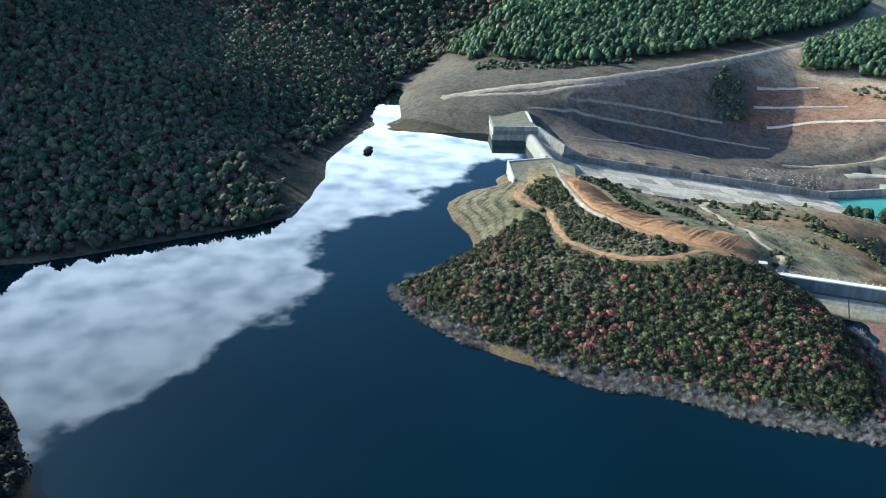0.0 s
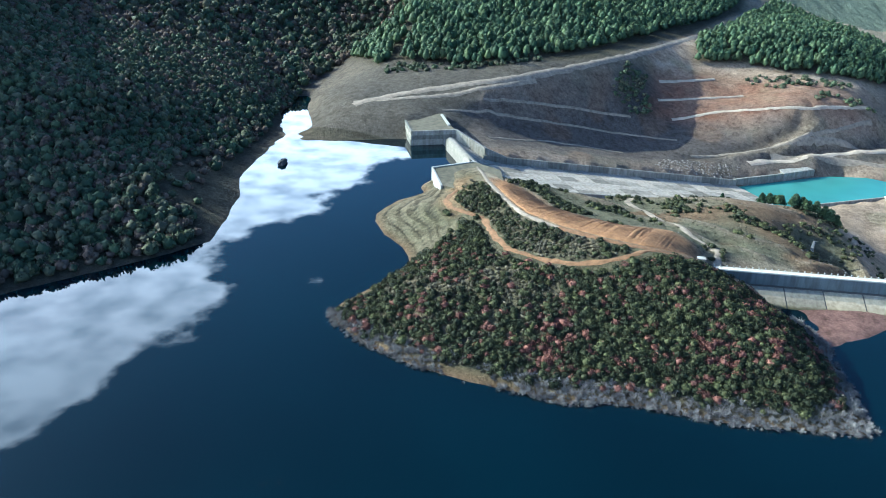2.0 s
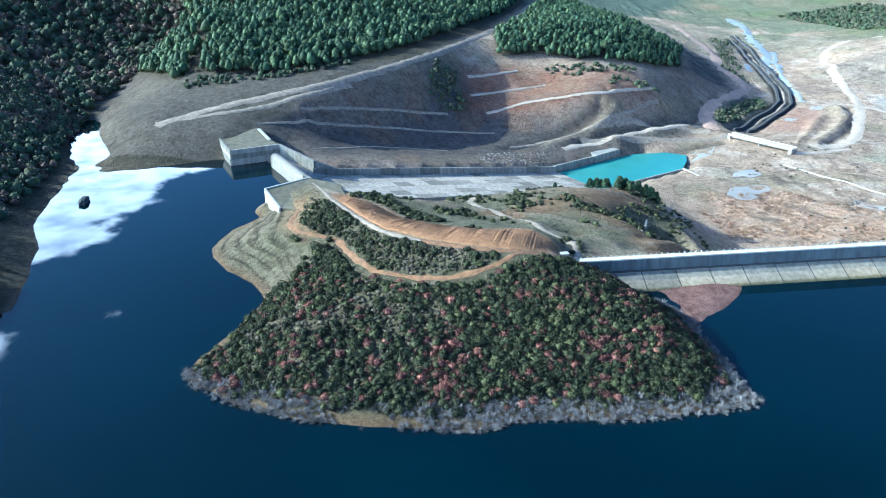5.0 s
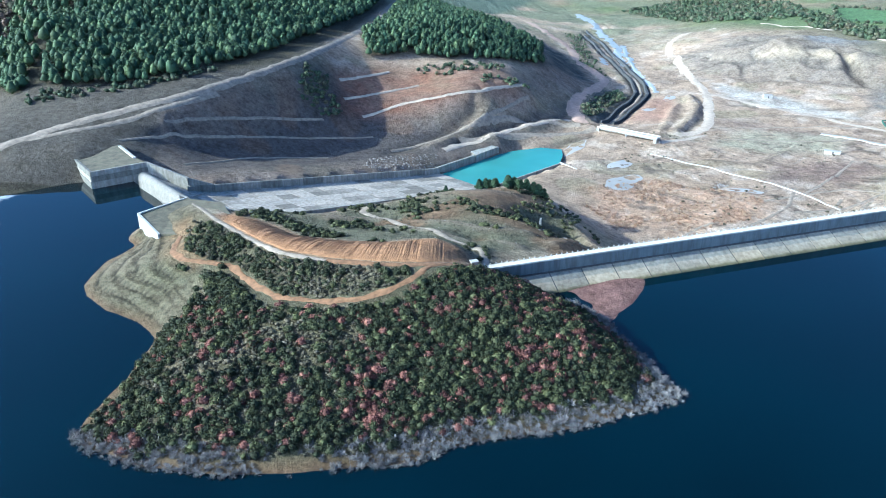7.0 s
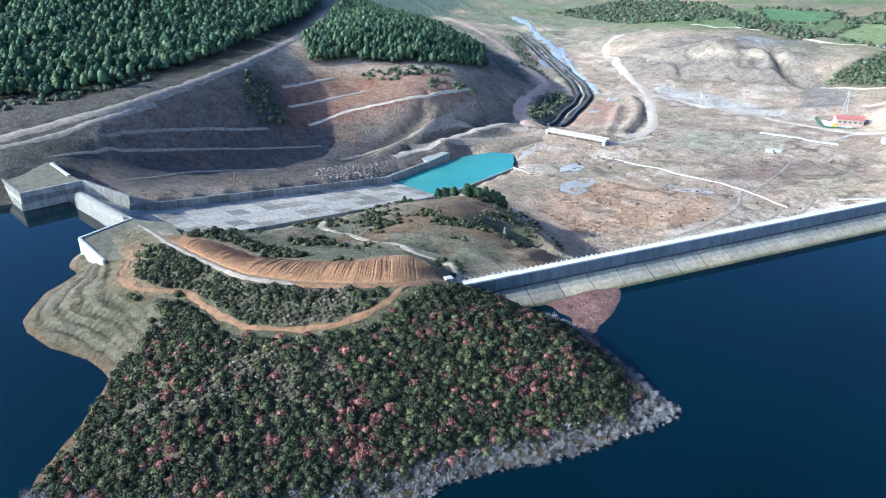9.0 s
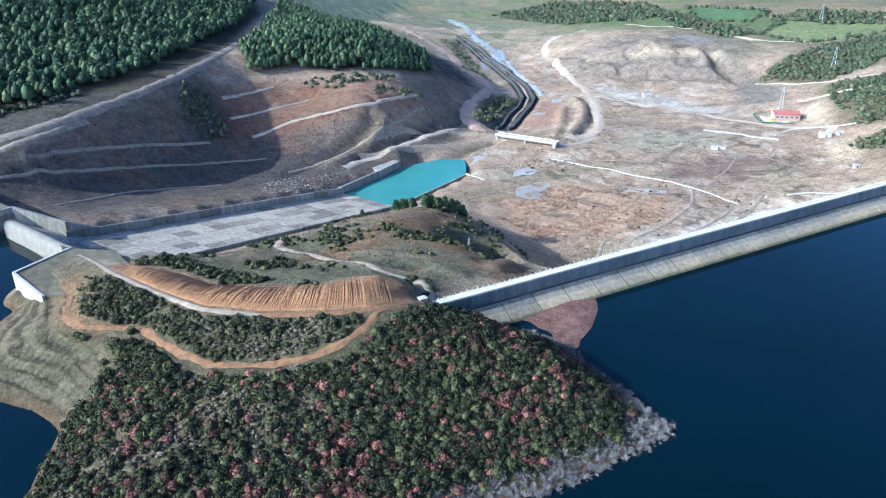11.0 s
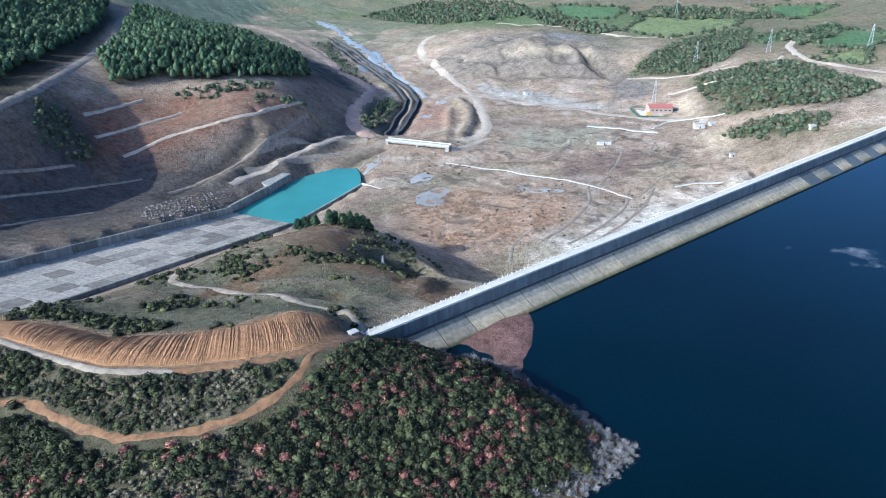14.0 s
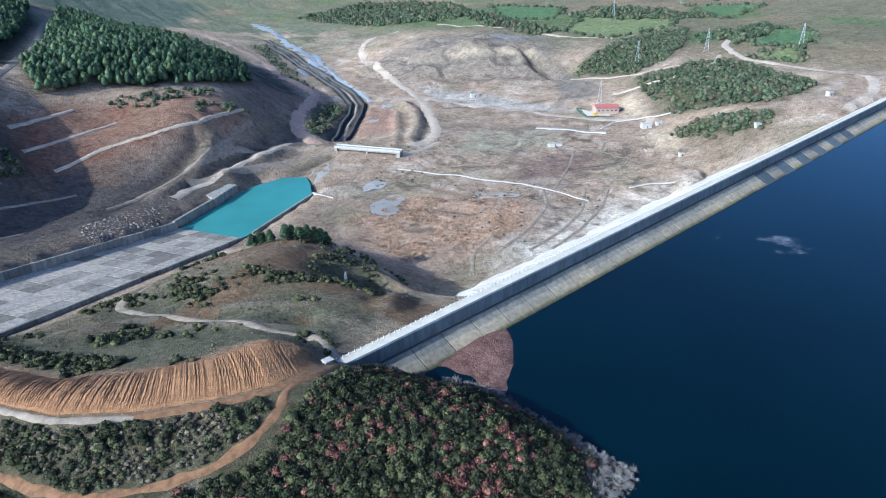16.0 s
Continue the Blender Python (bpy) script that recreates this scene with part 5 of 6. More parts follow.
def plant_point():
    sparse = lambda x, y: np.clip(1.0 - 0.93 * inside(x, y, [(-56, 262), (-68, 218), (-40, 196), (0, 200), (14, 224), (-3, 238), (-30, 249)], 16) * np.clip(0.85 - wave_noise(x, y, 11, 76), 0.4, 1), 0.07, 1)
    shore = lambda x, y: ground_z(x, y)
    p = scatter(SLOPE, 1.65, 1, lambda x, y: sparse(x, y) * track_free(x, y))
    z = shore(p[:, 0], p[:, 1])
    rng = np.random.default_rng(7)
    p = p[z > np.where(p[:, 0] < -52, 1.2, 2.2) + rng.uniform(-1.0, 1.0, len(p))]
    z = shore(p[:, 0], p[:, 1])
    red_zone = 0.15 + 0.42 * np.clip(wave_noise(p[:, 0], p[:, 1], 16, 71) * 1.4 + 0.1, 0, 1) * np.clip((13 - z) / 6, 0, 1) * np.clip((p[:, 0] + 60) / 50, 0.25, 1)
    red = rng.uniform(0, 1, len(p)) < red_zone
    plant("shrubs_evergreen", SHRUBS, p[~red], rng.uniform(0.85, 1.75, (~red).sum()), M_EVERGREEN, "dense dark green rounded evergreen shrubs on the headland slope", "shrubs", 1.05, 11)
    plant("shrubs_russet", SHRUBS, p[red], rng.uniform(0.8, 1.6, red.sum()), M_RUSSET, "russet autumn shrubs scattered among the evergreens", "shrubs", 1.0, 12)
    q = scatter([(-78, 204), (-76, 186), (-40, 172), (13, 166), (60, 172), (104, 180), (106, 205), (97, 232), (88, 252), (80, 240), (84, 205), (60, 190), (13, 186), (-40, 192), (-60, 204)], 1.35, 2, lambda x, y: np.clip(0.95 - 0.95 * inside(x, y, [(-30, 172), (-4, 170), (-2, 179), (-26, 183)], 5), 0, 1))
    zq = shore(q[:, 0], q[:, 1])
    ok = (zq > -0.5) & (zq < 2.7)
    q = q[ok]
    plant("shrubs_bare", DEAD, q, rng.uniform(0.7, 1.45, len(q)), M_DEAD, "drowned grey leafless shrubs along the waterline", "shrubs", 1.0, 13)
    low = scatter(SLOPE, 1.25, 3, lambda x, y: (0.25 + 0.75 * (1 - sparse(x, y))) * 0.75 * track_free(x, y))
    low = low[shore(low[:, 0], low[:, 1]) > 1.5]
    plant("scrub_low", SMALL_SHRUBS, low, rng.uniform(0.4, 0.95, len(low)), M_SCRUB, "low olive dry scrub on stony ground", "scrub", 0.9, 14)
    up = scatter(UPPER, 1.45, 4, lambda x, y: track_free(x, y, 2.0) * np.clip(0.95 + wave_noise(x, y, 9, 75), 0.2, 1))
    rr = np.clip(rng.uniform(0, 1, len(up)) - wave_noise(up[:, 0], up[:, 1], 10, 78) * 0.45, 0, 1)
    plant("shrubs_upper", SHRUBS, up[rr < 0.42], rng.uniform(0.7, 1.5, (rr < 0.42).sum()), M_EVERGREEN, "dark green shrubs between the two tracks", "shrubs", 1.0, 15)
    plant("scrub_upper", SMALL_SHRUBS, up[rr >= 0.42], rng.uniform(0.45, 1.0, (rr >= 0.42).sum()), M_SCRUB, "olive scrub between the two tracks", "scrub", 0.9, 16)
    gap = scatter([(-58, 296), (-42, 276), (-36, 256), (-46, 250), (-54, 268)], 2.0, 5, lambda x, y: np.clip(wave_noise(x, y, 10, 77) * 2, 0, 0.8) * track_free(x, y, 3.5))
    gap = np.concatenate([gap, scatter([(-47, 277), (-38, 271), (-32, 259), (-27, 246), (-34, 244), (-43, 258)], 1.5, 6, lambda x, y: track_free(x, y, 2.4))])
    plant("shrubs_gully", SHRUBS, gap, rng.uniform(1.0, 1.9, len(gap)), M_EVERGREEN, "dark green shrubs in the gully by the dirt track", "shrubs", 1.0, 17)
    bench = np.concatenate([scatter([(-40, 345), (-22, 328), (-10, 312), (4, 300), (10, 306), (-4, 322), (-20, 342)], 2.0, 8, lambda x, y: 0.8 + 0 * x), scatter([(30, 372), (44, 352), (62, 348), (70, 356), (50, 368)], 2.6, 9, lambda x, y: 0.5 + 0 * x), scatter([(70, 345), (98, 330), (104, 336), (80, 352)], 2.2, 10, lambda x, y: 0.75 + 0 * x), scatter([(10, 384), (28, 366), (34, 374), (20, 388)], 2.2, 18, lambda x, y: 0.6 + 0 * x), scatter([(120, 390), (140, 360), (150, 350), (155, 400), (140, 425)], 4, 19, lambda x, y: 0.5 + 0 * x)])
    bench = np.concatenate([bench, scatter(BACK, 2.6, 22, lambda x, y: np.clip(wave_noise(x, y, 14, 95) * 1.6 - 0.55, 0, 0.8))])
    plant("shrubs_bench", SMALL_SHRUBS, bench, rng.uniform(0.8, 1.7, len(bench)), M_EVERGREEN, "dark low shrubs on the grassy benches", "shrubs", 0.9, 20)
    tuft = scatter(BACK, 3.4, 11, lambda x, y: np.clip(0.35 + wave_noise(x, y, 15, 79) * 0.6, 0, 0.8))
    plant("grass_tufts", SMALL_SHRUBS, tuft, rng.uniform(0.25, 0.6, len(tuft)), M_SCRUB, "dry olive grass tufts and low scrub", "grass", 0.7, 21)


def plant_far():
    rng = np.random.default_rng(17)
    near_bank = [(-420, 22), (-330, 84), (-228, 152), (-212, 166), (-184, 201), (-166, 225), (-158, 243), (-172, 262), (-190, 300), (-205, 340), (-215, 400), (-232, 440), (-256, 530), (-330, 560), (-420, 430), (-470, 200)]
    p = scatter(near_bank, 3.6, 31, lambda x, y: np.where(inside(x, y, [(-165, 255), (-176, 300), (-196, 350), (-225, 330), (-200, 265)], 8) > 0.5, 0.12, 0.95))
    rr = rng.uniform(0, 1, len(p))
    plant("woodland_bank", CLUMPS, p[rr < 0.62], rng.uniform(1.9, 3.6, (rr < 0.62).sum()), M_WOOD, "dense dull green woodland on the western bank", "woodland", 1.2, 32)
    plant("woodland_bank_russet", CLUMPS, p[rr >= 0.62], rng.uniform(1.7, 3.0, (rr >= 0.62).sum()), M_RUSSET2, "brownish bare oak scrub on the western bank", "woodland", 1.1, 33)
    hill = [(-330, 560), (-420, 430), (-470, 200), (-900, 200), (-1100, 900), (-500, 1300), (-260, 1000), (-262, 640), (-258, 540)]
    p = scatter(hill, 7.5, 34)
    rr = rng.uniform(0, 1, len(p)) + wave_noise(p[:, 0], p[:, 1], 90, 81) * 0.3
    plant("woodland_hill", CLUMPS, p[rr < 0.6], rng.uniform(3.2, 5.6, (rr < 0.6).sum()), M_WOOD, "far dull green wooded hillside", "woodland", 1.2, 35)
    plant("woodland_hill_russet", CLUMPS, p[rr >= 0.6], rng.uniform(3.0, 4.8, (rr >= 0.6).sum()), M_RUSSET2, "far brownish oak scrub hillside", "woodland", 1.1, 36)
    west = [(-196, 556), (-140, 556), (-99, 566), (-60, 612), (-36, 640), (-8, 690), (20, 745), (52, 820), (80, 900), (108, 1000), (135, 1130), (60, 1500), (-300, 1300), (-262, 800), (-258, 640)]
    p = scatter(west, 6.0, 37, lambda x, y: np.where(line_dist(x, y, [(-184, 552), (-188, 590), (-197, 640)])[0] < 6, 0.1, 0.96))
    plant("pine_forest", PINES, p, rng.uniform(8, 13, len(p)), M_PINE, "dense young pine forest above the gravel road", "pine forest", 1.0, 38, 0.02)
    p = scatter(PINE_LOBE, 5.6, 39)
    plant("pine_grove", PINES, p, rng.uniform(7, 11.5, len(p)), M_PINE, "dense green pine plantation on the rounded spur", "pine forest", 1.0, 40, 0.02)
    for k, poly in enumerate(WOOD_EAST):
        p = scatter(poly, 4.6 if k < 3 else 8.0, 50 + k, lambda x, y: np.clip(0.95 + wave_noise(x, y, 40, 85 + k) * 0.6, 0.2, 1))
        plant("woodland_east", CLUMPS, p, rng.uniform(1.8, 3.4, len(p)) * (1 if k < 3 else 1.6), M_WOOD, "green scrub woodland on the eastern rise", "woodland", 1.0, 60 + k)
    hedge = np.concatenate([run([(p[0], p[1], 0) for p in poly + poly[:1]], 7)[:, :2] for poly in FIELDS[:6]])
    hedge = hedge + rng.normal(size=hedge.shape) * 3
    plant("hedgerows", CLUMPS, hedge, rng.uniform(2.0, 4.5, len(hedge)), M_WOOD, "dark hedgerows between green fields", "hedge", 1.0, 71)
    scrub = np.concatenate([scatter([(20, 640), (28, 600), (14, 580), (-6, 590), (0, 640)], 4.2, 72), scatter([(100, 690), (130, 670), (190, 690), (200, 705), (120, 700)], 5, 73, lambda x, y: 0.6 + 0 * x), scatter([(150, 640), (200, 650), (215, 670), (160, 660)], 5, 74, lambda x, y: 0.6 + 0 * x), scatter(GROVE, 3.4, 75, lambda x, y: 0.75 + 0 * x), scatter(RIVER_SIDE, 7, 175, lambda x, y: 0.5 + 0 * x), scatter([(-180, 525), (-110, 545), (-60, 590), (-70, 598), (-120, 558), (-185, 545)], 4.5, 76, lambda x, y: 0.7 + 0 * x)])
    plant("scrub_slopes", CLUMPS, scrub, rng.uniform(1.4, 2.8, len(scrub)), M_WOOD, "grey-green scrub in the gully of the graded slope", "scrub", 1.0, 77)
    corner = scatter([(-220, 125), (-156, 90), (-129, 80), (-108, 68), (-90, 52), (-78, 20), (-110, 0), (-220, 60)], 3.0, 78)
    plant("shrubs_corner", SHRUBS, corner, rng.uniform(1.8, 3.2, len(corner)), M_SHADED_LEAF, "shrubs on the near bank, shade put into their dark leaf colour", "shrubs", 1.1, 79)
    rush = scatter(RUSHES, 2.6, 80, lambda x, y: np.clip(0.5 + wave_noise(x, y, 14, 90), 0, 0.9))
    plant("rushes", DEAD, rush, rng.uniform(0.8, 1.5, len(rush)), M_RUSH, "dry pinkish reeds on the valley floor", "reeds", 0.9, 81)
    bits = scatter([(200, 470), (180, 430), (230, 380), (320, 380), (440, 400), (480, 520), (380, 600), (300, 600), (240, 560)], 8, 82, lambda x, y: np.clip(wave_noise(x, y, 30, 91), 0, 0.6))
    plant("scrub_floor", SMALL_SHRUBS, bits, rng.uniform(0.5, 1.2, len(bits)), M_SCRUB, "sparse dry scrub on the valley floor", "scrub", 0.8, 83)


M_RUSSET2 = mat_leaf("oak_scrub_leaf", (0.10, 0.075, 0.058), (0.14, 0.10, 0.076), (0.165, 0.12, 0.085))
# near-bank foliage tones darkened to stand for the shade there
M_SHADED_LEAF = mat_leaf("shaded_bank_leaf", (0.022, 0.026, 0.018), (0.04, 0.036, 0.028), (0.06, 0.05, 0.036))
M_RUSH = mat_leaf("dry_reed", (0.34, 0.22, 0.15), (0.44, 0.30, 0.21), (0.50, 0.38, 0.26))
plant_point()
plant_far()


# ---- single trees by the basin ----
def tree(x, y, height, seed, label):
    rng = np.random.default_rng(seed)
    z = float(ground_z(x, y))
    t = empty("tree", (x, y, z - 0.1))
    tagged(t, label, "tree", "trees by the stilling basin")
    bm = bmesh.new()
    bmesh.ops.create_cone(bm, cap_ends=True, segments=8, radius1=height * 0.035, radius2=height * 0.012, depth=height * 0.7, matrix=Matrix.Translation((0, 0, height * 0.35)))
    for k in range(5):
        a = rng.uniform(0, 6.28)
        bmesh.ops.create_cone(bm, cap_ends=True, segments=5, radius1=height * 0.014, radius2=height * 0.005, depth=height * 0.35, matrix=Matrix.Translation((0, 0, height * (0.35 + 0.08 * k))) @ Matrix.Rotation(a, 4, "Z") @ Matrix.Rotation(1.0, 4, "Y") @ Matrix.Translation((0, 0, height * 0.16)))
    part("trunk", bm, M_BARK, t)
    vs, fs, base = [], [], 0
    for k in range(16):
        v, f = SHRUBS[rng.integers(len(SHRUBS))]
        f_up = 0.16 + 0.7 * k / 15
        r = height * 0.21 * (1.2 - 0.65 * f_up)
        a, d = k * 2.4 + rng.uniform(-0.4, 0.4), height * 0.26 * (1 - f_up) * rng.uniform(0.5, 1.3)
        vs.append(v * r + (math.cos(a) * d, math.sin(a) * d, height * f_up - r * 0.3))
        fs.append(f + base)
        base += len(v)
    v, f = np.concatenate(vs), np.concatenate(fs)
    crown = raw("crown", v, [tuple(map(int, q)) for q in f], M_PINE, t)
    at = crown.data.attributes.new("tint", "FLOAT", "POINT")
    at.data.foreach_set("value", np.full(len(v), rng.uniform(0, 1), dtype=np.float32))
    return t


rng_t = np.random.default_rng(99)
tree(72, 402, 4.2, 200, "solitary small dark green tree by the chute")
for k in range(18):
    tx, ty = 94 + 2.3 * k + rng_t.uniform(-2, 2), 410 - 0.2 * k + rng_t.uniform(-4, 5)
    tree(tx, ty, rng_t.uniform(5.5, 8.5), 210 + k, "bushy green pine above the stilling basin")


# ---- bridge ----
def build_bridge():
    a, b = np.array((254.0, 606.0)), np.array((289.0, 561.0))
    mid, span = (a + b) / 2, float(np.linalg.norm(b - a))
    ang = math.degrees(math.atan2(*(b - a)[::-1]))
    br = empty("bridge", (*mid, -33.6), ang)
    tagged(br, "plain pale concrete beam bridge over the river bed", "bridge")
    part("deck", box_bm(span, 6.5, 0.9, (0, 0, 0), 0.08), M_WHITE, br)
    for s in (-1, 1):
        part("parapet", box_bm(span, 0.35, 0.9, (0, s * 3.05, 0.9), 0.05), M_WHITE, br)
        part("abutment", box_bm(3.0, 7.5, 9.0, (s * (span / 2 - 1.5), 0, -9.0), 0.1), M_CONC, br)
        part("girder", box_bm(span - 3, 0.7, 1.2, (0, s * 2.2, -1.2), 0.05), M_CONC, br)
    part("pier", box_bm(1.3, 6.0, 10.0, (0, 0, -10.0), 0.2), M_CONC, br)


build_bridge()


def long_kerb(name, line, width, height, material, label, category="channel"):
    """A low concrete channel edge that follows the ground."""
    pts = run([(p[0], p[1], 0) for p in line], 6)[:, :2]
    bm = bmesh.new()
    rows = []
    d = np.gradient(pts, axis=0)
    d /= np.linalg.norm(d, axis=1)[:, None]
    for p, q in zip(pts, d):
        n = np.array((-q[1], q[0])) * width / 2
        z = max(float(ground_z(*p)), float(ground_z(*(p + n))), float(ground_z(*(p - n))))
        rows.append([bm.verts.new((*(p - n), z - 1)), bm.verts.new((*(p - n), z + height)), bm.verts.new((*(p + n), z + height)), bm.verts.new((*(p + n), z - 1))])
    for r, s in zip(rows[:-1], rows[1:]):
        for k in range(3):
            bm.faces.new((r[k], s[k], s[k + 1], r[k + 1]))
    bm.faces.new(rows[0])
    bm.faces.new(rows[-1][::-1])
    bmesh.ops.recalc_face_normals(bm, faces=bm.faces)
    return tagged(part(name, bm, material), label, category)


long_kerb("water_pipe", [(275, 546), (300, 510), (330, 462), (345, 430), (348, 412)], 1.0, 0.6, M_WHITE, "long pale concrete pipe casing across the valley floor", "pipe")
for bank_line in (WALL_R, WALL_L):
    long_kerb("river_wall", bank_line, 2.2, 3.4, M_JOINT, "dark stone-lined river training wall", "wall")
long_kerb("outlet_channel", [(455, 572), (475, 545), (495, 520)], 4.0, 0.8, M_WHITE, "pale concrete outlet channel beside the pump house", "channel")
long_kerb("site_kerb", [(500, 530), (525, 535), (545, 515), (552, 490)], 1.5, 0.7, M_WHITE, "curved pale concrete kerb round the valve house", "kerb")
long_kerb("site_kerb", [(388, 408), (405, 400), (418, 390)], 1.5, 0.7, M_WHITE, "short pale concrete kerb below the dam", "kerb")


# ---- pump house ----
def build_house():
    gz = float(ground_z(556, 572))
    h = empty("pump_house", (556, 572, gz), -32)
    tagged(h, "pump house with pinkish walls and red gabled roof", "house")
    lx, ly, hz = 24.0, 13.0, 8.0
    part("wall", box_bm(lx, ly, hz, (0, 0, -1), 0.05), M_BRICK, h)
    bm = bmesh.new()
    o, rise = 0.7, 2.6
    sec = [(-ly / 2 - o, hz - 1.1), (0, hz - 1.1 + rise), (ly / 2 + o, hz - 1.1), (ly / 2 + o, hz - 0.75), (0, hz - 0.75 + rise), (-ly / 2 - o, hz - 0.75)]
    va = [bm.verts.new((-lx / 2 - o, y, z)) for y, z in sec]
    vb = [bm.verts.new((lx / 2 + o, y, z)) for y, z in sec]
    bm.faces.new(va), bm.faces.new(vb[::-1])
    for k in range(6):
        bm.faces.new((va[k], vb[k], vb[(k + 1) % 6], va[(k + 1) % 6]))
    bmesh.ops.recalc_face_normals(bm, faces=bm.faces)
    part("roof", bm, M_ROOF, h, "red sheet gabled roof")
    for s in (-1, 1):
        bm = bmesh.new()
        q = [bm.verts.new((s * (lx / 2 - 0.1), y, z)) for y, z in ((-ly / 2, hz - 1.02), (ly / 2, hz - 1.02), (0, hz - 1.1 + rise))]
        r = [bm.verts.new((s * (lx / 2 - 0.4), y, z)) for y, z in ((-ly / 2, hz - 1.02), (ly / 2, hz - 1.02), (0, hz - 1.1 + rise))]
        bm.faces.new(q), bm.faces.new(r[::-1])
        bmesh.ops.recalc_face_normals(bm, faces=bm.faces)
        part("gable", bm, M_BRICK, h)
    for k in range(5):
        win = part("window", box_bm(2.5, 0.16, 1.9, (-9 + 4.5 * k, -ly / 2 - 0.02, 3.45), 0.03), M_WHITE, h, "pale framed window")
        part("pane", box_bm(1.0, 0.16, 1.6, (-9.55 + 4.5 * k, -ly / 2 - 0.06, 3.6), 0.02), M_DARK, win)
        part("pane", box_bm(1.0, 0.16, 1.6, (-8.45 + 4.5 * k, -ly / 2 - 0.06, 3.6), 0.02), M_DARK, win)
    gate = part("door", box_bm(0.2, 3.6, 4.0, (lx / 2 + 0.02, -1.5, -0.6), 0.03), M_DARK, h, "dark roller door")
    part("handle", box_bm(0.1, 0.5, 0.12, (lx / 2 + 0.16, -1.5, 0.7), 0.02), M_STEEL, gate)
    for k in range(2):
        part("window", box_bm(0.2, 1.6, 1.4, (lx / 2 + 0.02, -4.6 + 8 * k, 4.4), 0.03), M_DARK, h)
    yard = tagged(empty("yard_slab", (556, 572, gz + 0.4), -32), "pale concrete yard round the pump house", "yard")
    part("slab", box_bm(46, 30, 0.5, (2, -2, -0.4), 0.05), M_CREST, yard)
    fence = tagged(empty("fence", (556, 572, gz), -32), "green mesh fence round the pump house yard", "fence")
    for sx, sy, at in ((52, 0.15, (0, -19, 0)), (52, 0.15, (0, 17, 0)), (0.15, 36, (-26, -1, 0)), (0.15, 36, (26, -1, 0))):
        part("fence_panel", box_bm(sx, sy, 2.6, (at[0], at[1], -0.6)), M_GREENPAINT, fence)
    cabn = tagged(empty("transformer", (556, 572, gz + 0.5), -32), "green transformer cabinet beside the pump house", "cabinet")
    part("body", box_bm(4, 3, 3, (17, 2, 0), 0.15), M_GREENPAINT, cabn)
    part("lid", box_bm(4.4, 3.4, 0.3, (17, 2, 3.0), 0.1), M_STEEL, cabn)
    tank = tagged(empty("skip", (556, 572, gz + 0.5), -32), "yellow steel skip on the pump house yard", "skip")
    part("body", box_bm(4.5, 3, 2.2, (-14, -11, 0), 0.3), M_YELLOW, tank)
    part("rim", box_bm(4.9, 3.4, 0.25, (-14, -11, 2.2), 0.08), M_YELLOW, tank)


build_house()


def hut(name, x, y, sx, sy, sz, rz, label):
    z = float(ground_z(x, y))
    h = tagged(empty(name, (x, y, z - 0.4), rz), label, "hut")
    part("wall", box_bm(sx, sy, sz, (0, 0, 0), 0.06), M_WHITE, h)
    part("roof", box_bm(sx + 0.7, sy + 0.7, 0.35, (0, 0, sz), 0.08), M_WHITE, h)
    door = part("door", box_bm(1.1, 0.15, 2.1, (0.4, -sy / 2 - 0.02, 0.4), 0.02), M_DARK, h)
    part("handle", box_bm(0.08, 0.08, 0.25, (0.8, -sy / 2 - 0.12, 1.4), 0.01), M_STEEL, door)
    win = part("window", box_bm(0.15, 1.3, 1.0, (sx / 2 + 0.02, 0, 1.3), 0.02), M_STEEL, h)
    part("pane", box_bm(0.15, 1.05, 0.8, (sx / 2 + 0.05, 0, 1.4), 0.01), M_DARK, win)


hut("valve_house", 520, 494, 9, 6, 4.5, -35, "small white flat-roofed valve house")
hut("valve_house", 530, 488, 5, 5, 3.0, -35, "low white annex beside the valve house")
hut("site_hut", 426, 520, 12, 4, 2.6, -38, "long low white block on the valley floor")
hut("site_hut", 470, 421, 4, 3.2, 3.0, -30, "small pale hut below the dam crest")
hut("site_hut", 505, 380, 4.5, 3.5, 3.5, -30, "small pale hut on the eastern abutment")
hut("site_hut", 496, 712, 9, 5, 3.5, -20, "white shed at the foot of the spoil mound")
hut("site_hut", 600, 372, 4.5, 4, 3.5, -20, "small pale hut beside the abutment road")


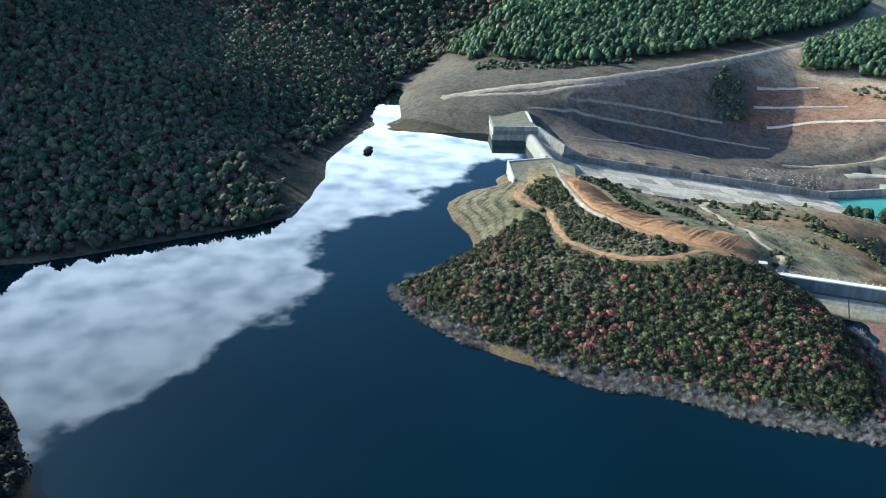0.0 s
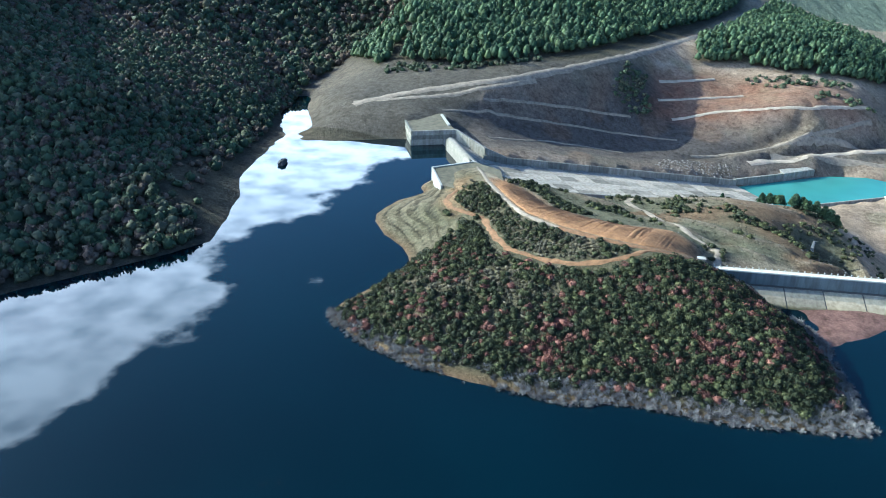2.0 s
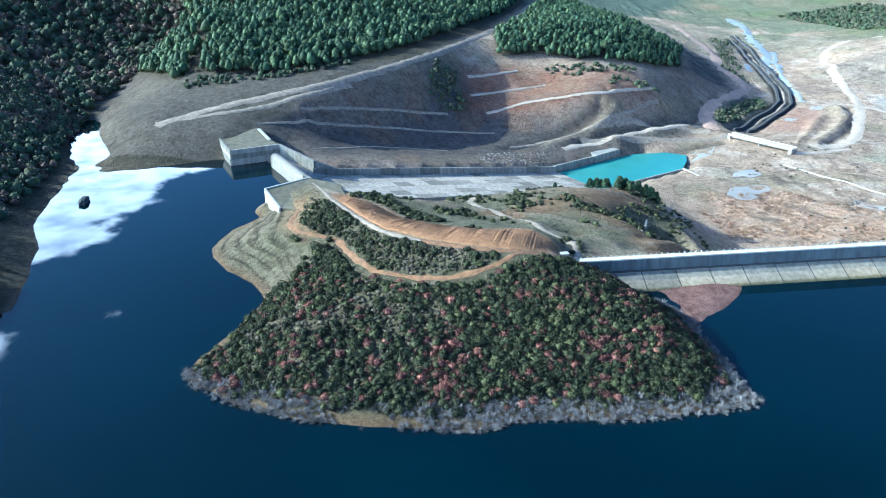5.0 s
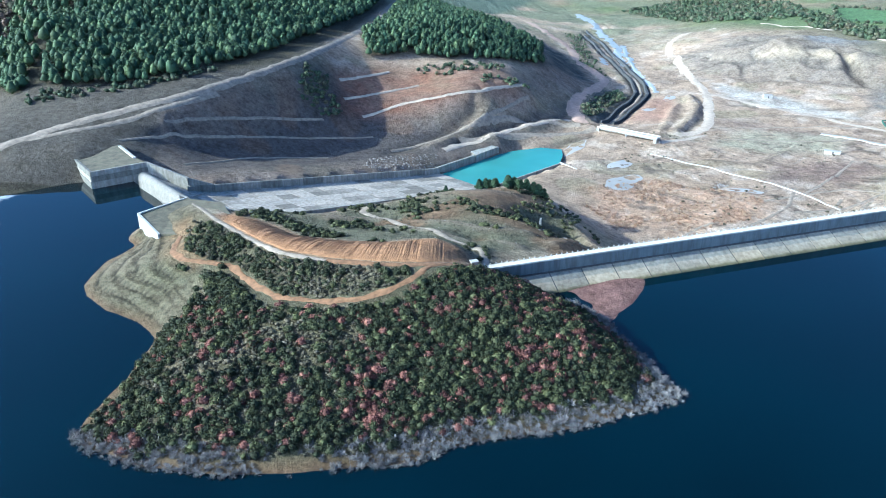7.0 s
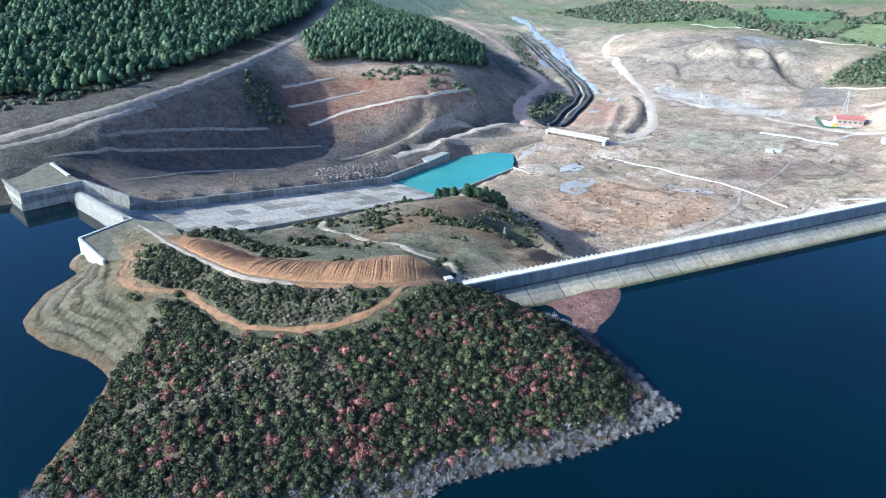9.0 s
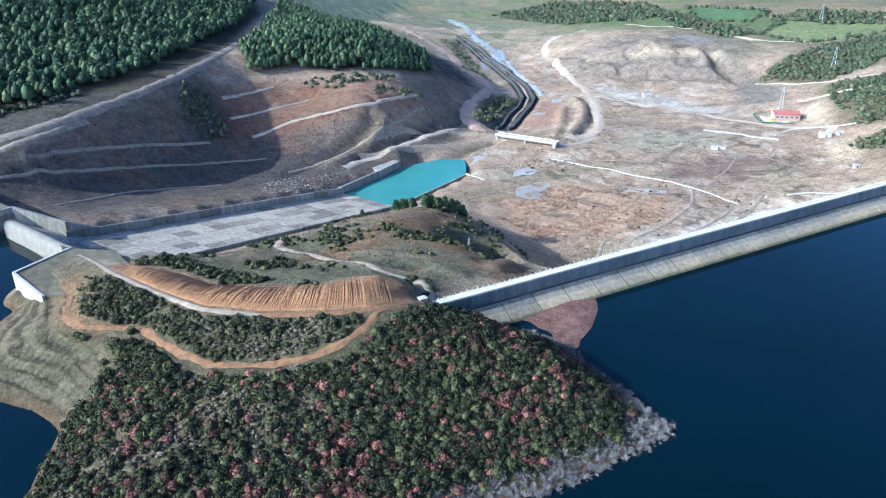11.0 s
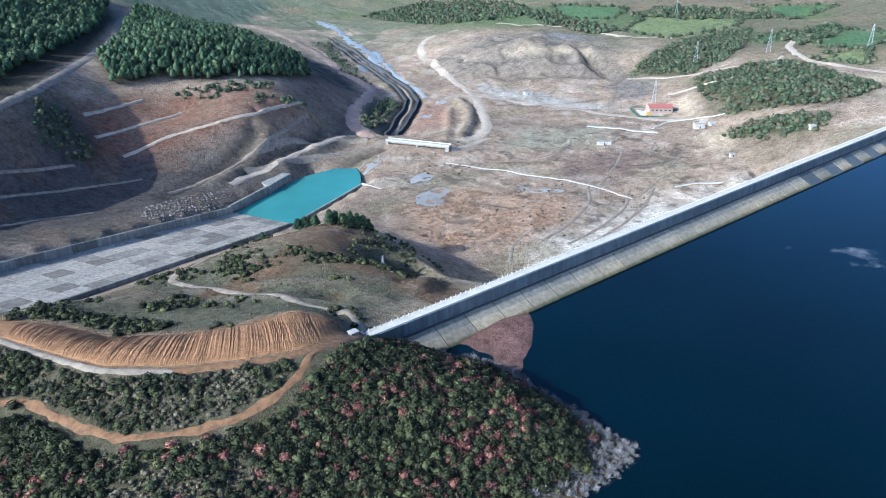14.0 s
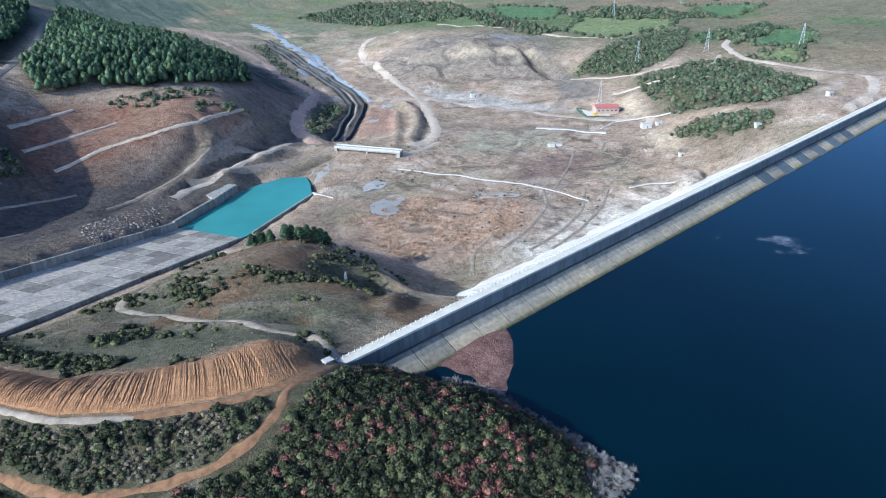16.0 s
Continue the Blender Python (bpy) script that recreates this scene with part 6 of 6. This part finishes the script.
# ---- pylons ----
def pylon(x, y, height, rz):
    z = float(ground_z(x, y))
    p = tagged(empty("pylon", (x, y, z - 0.3), rz), "grey steel lattice power pylon", "pylon", "pylons")
    half = height * 0.09

    def bar(a, b, r=0.09):
        a, b = Vector(a), Vector(b)
        bm = bmesh.new()
        d = b - a
        bmesh.ops.create_cone(bm, cap_ends=True, segments=4, radius1=r, radius2=r, depth=d.length, matrix=Matrix.Translation((a + b) / 2) @ d.to_track_quat("Z", "Y").to_matrix().to_4x4())
        return bm

    for sx in (-1, 1):
        for sy in (-1, 1):
            part("leg", bar((sx * half, sy * half, 0), (sx * half * 0.18, sy * half * 0.18, height), 0.13), M_STEEL, p)
    for k in range(7):
        z0, z1 = height * k / 7, height * (k + 1) / 7
        w0, w1 = half * (1 - 0.82 * k / 7), half * (1 - 0.82 * (k + 1) / 7)
        for s in (-1, 1):
            part("brace", bar((-w0, s * w0, z0), (w1, s * w1, z1)), M_STEEL, p)
            part("brace", bar((s * w0, w0, z0), (s * w1, -w1, z1)), M_STEEL, p)
    for k, f in enumerate((0.74, 0.85, 0.96)):
        part("cross_arm", bar((-height * 0.13, 0, height * f), (height * 0.13, 0, height * f), 0.12), M_STEEL, p)


for px, py, ph in ((574, 596, 24), (690, 640, 26), (770, 600, 28), (840, 520, 28), (960, 900, 28), (1150, 900, 30), (112, 352, 9)):
    pylon(px, py, ph, 35)


# ---- stones ----
def stone_shape(seed):
    rng = np.random.default_rng(seed)
    v, f = ico(1)
    v = v * (rng.uniform(0.6, 1.25, len(v))[:, None]) * (1, 0.8, 0.6)
    return v, f


STONES = [stone_shape(300 + k) for k in range(5)]


def stones(name, poly, step, lo, hi, seed, label, keep=0.8):
    rng = np.random.default_rng(seed)
    p = scatter(poly, step, seed, lambda x, y: keep + 0 * x)
    plant(name, STONES, p, rng.uniform(lo, hi, len(p)), M_ROCK, label, "rubble", 1.0, seed, 0.1)


stones("rubble_heap", [(32, 500), (60, 500), (92, 528), (96, 548), (70, 545), (40, 522)], 2.2, 0.4, 1.3, 400, "pale rock rubble slumped at the foot of the slope")
stones("rubble_scree", [(100, 322), (118, 312), (126, 330), (118, 346), (106, 338)], 2.2, 0.3, 1.0, 401, "pale loose rubble on the spur by the dam", 0.6)
stones("rubble_heap", [(284, 466), (294, 476), (302, 472), (296, 462)], 2.6, 0.8, 2.0, 402, "grey boulders beside the pipe casing")
stones("loose_stones", BACK, 6.0, 0.15, 0.5, 403, "scattered loose stones on the benches", 0.35)
stones("rubble_heap", [(395, 700), (405, 690), (425, 700), (412, 712)], 3.0, 0.6, 1.6, 404, "dark rubble heap at the track fork")

# the islet rock in the lake
bm_i = bmesh.new()
bmesh.ops.create_icosphere(bm_i, subdivisions=3, radius=1.0)
for v_ in bm_i.verts:
    k_ = 1 + 0.35 * noise.noise(v_.co * 1.7) + 0.15 * noise.noise(v_.co * 4.1)
    v_.co = Vector((v_.co.x * 2.2, v_.co.y * 5.5, v_.co.z * 2.6)) * k_
islet = part("islet", bm_i, M_JOINT)
islet.matrix_world = pose(-177.5, 355, 0.4, 0, 0, 10)
tagged(islet, "small dark rock standing out of the lake", "rock")
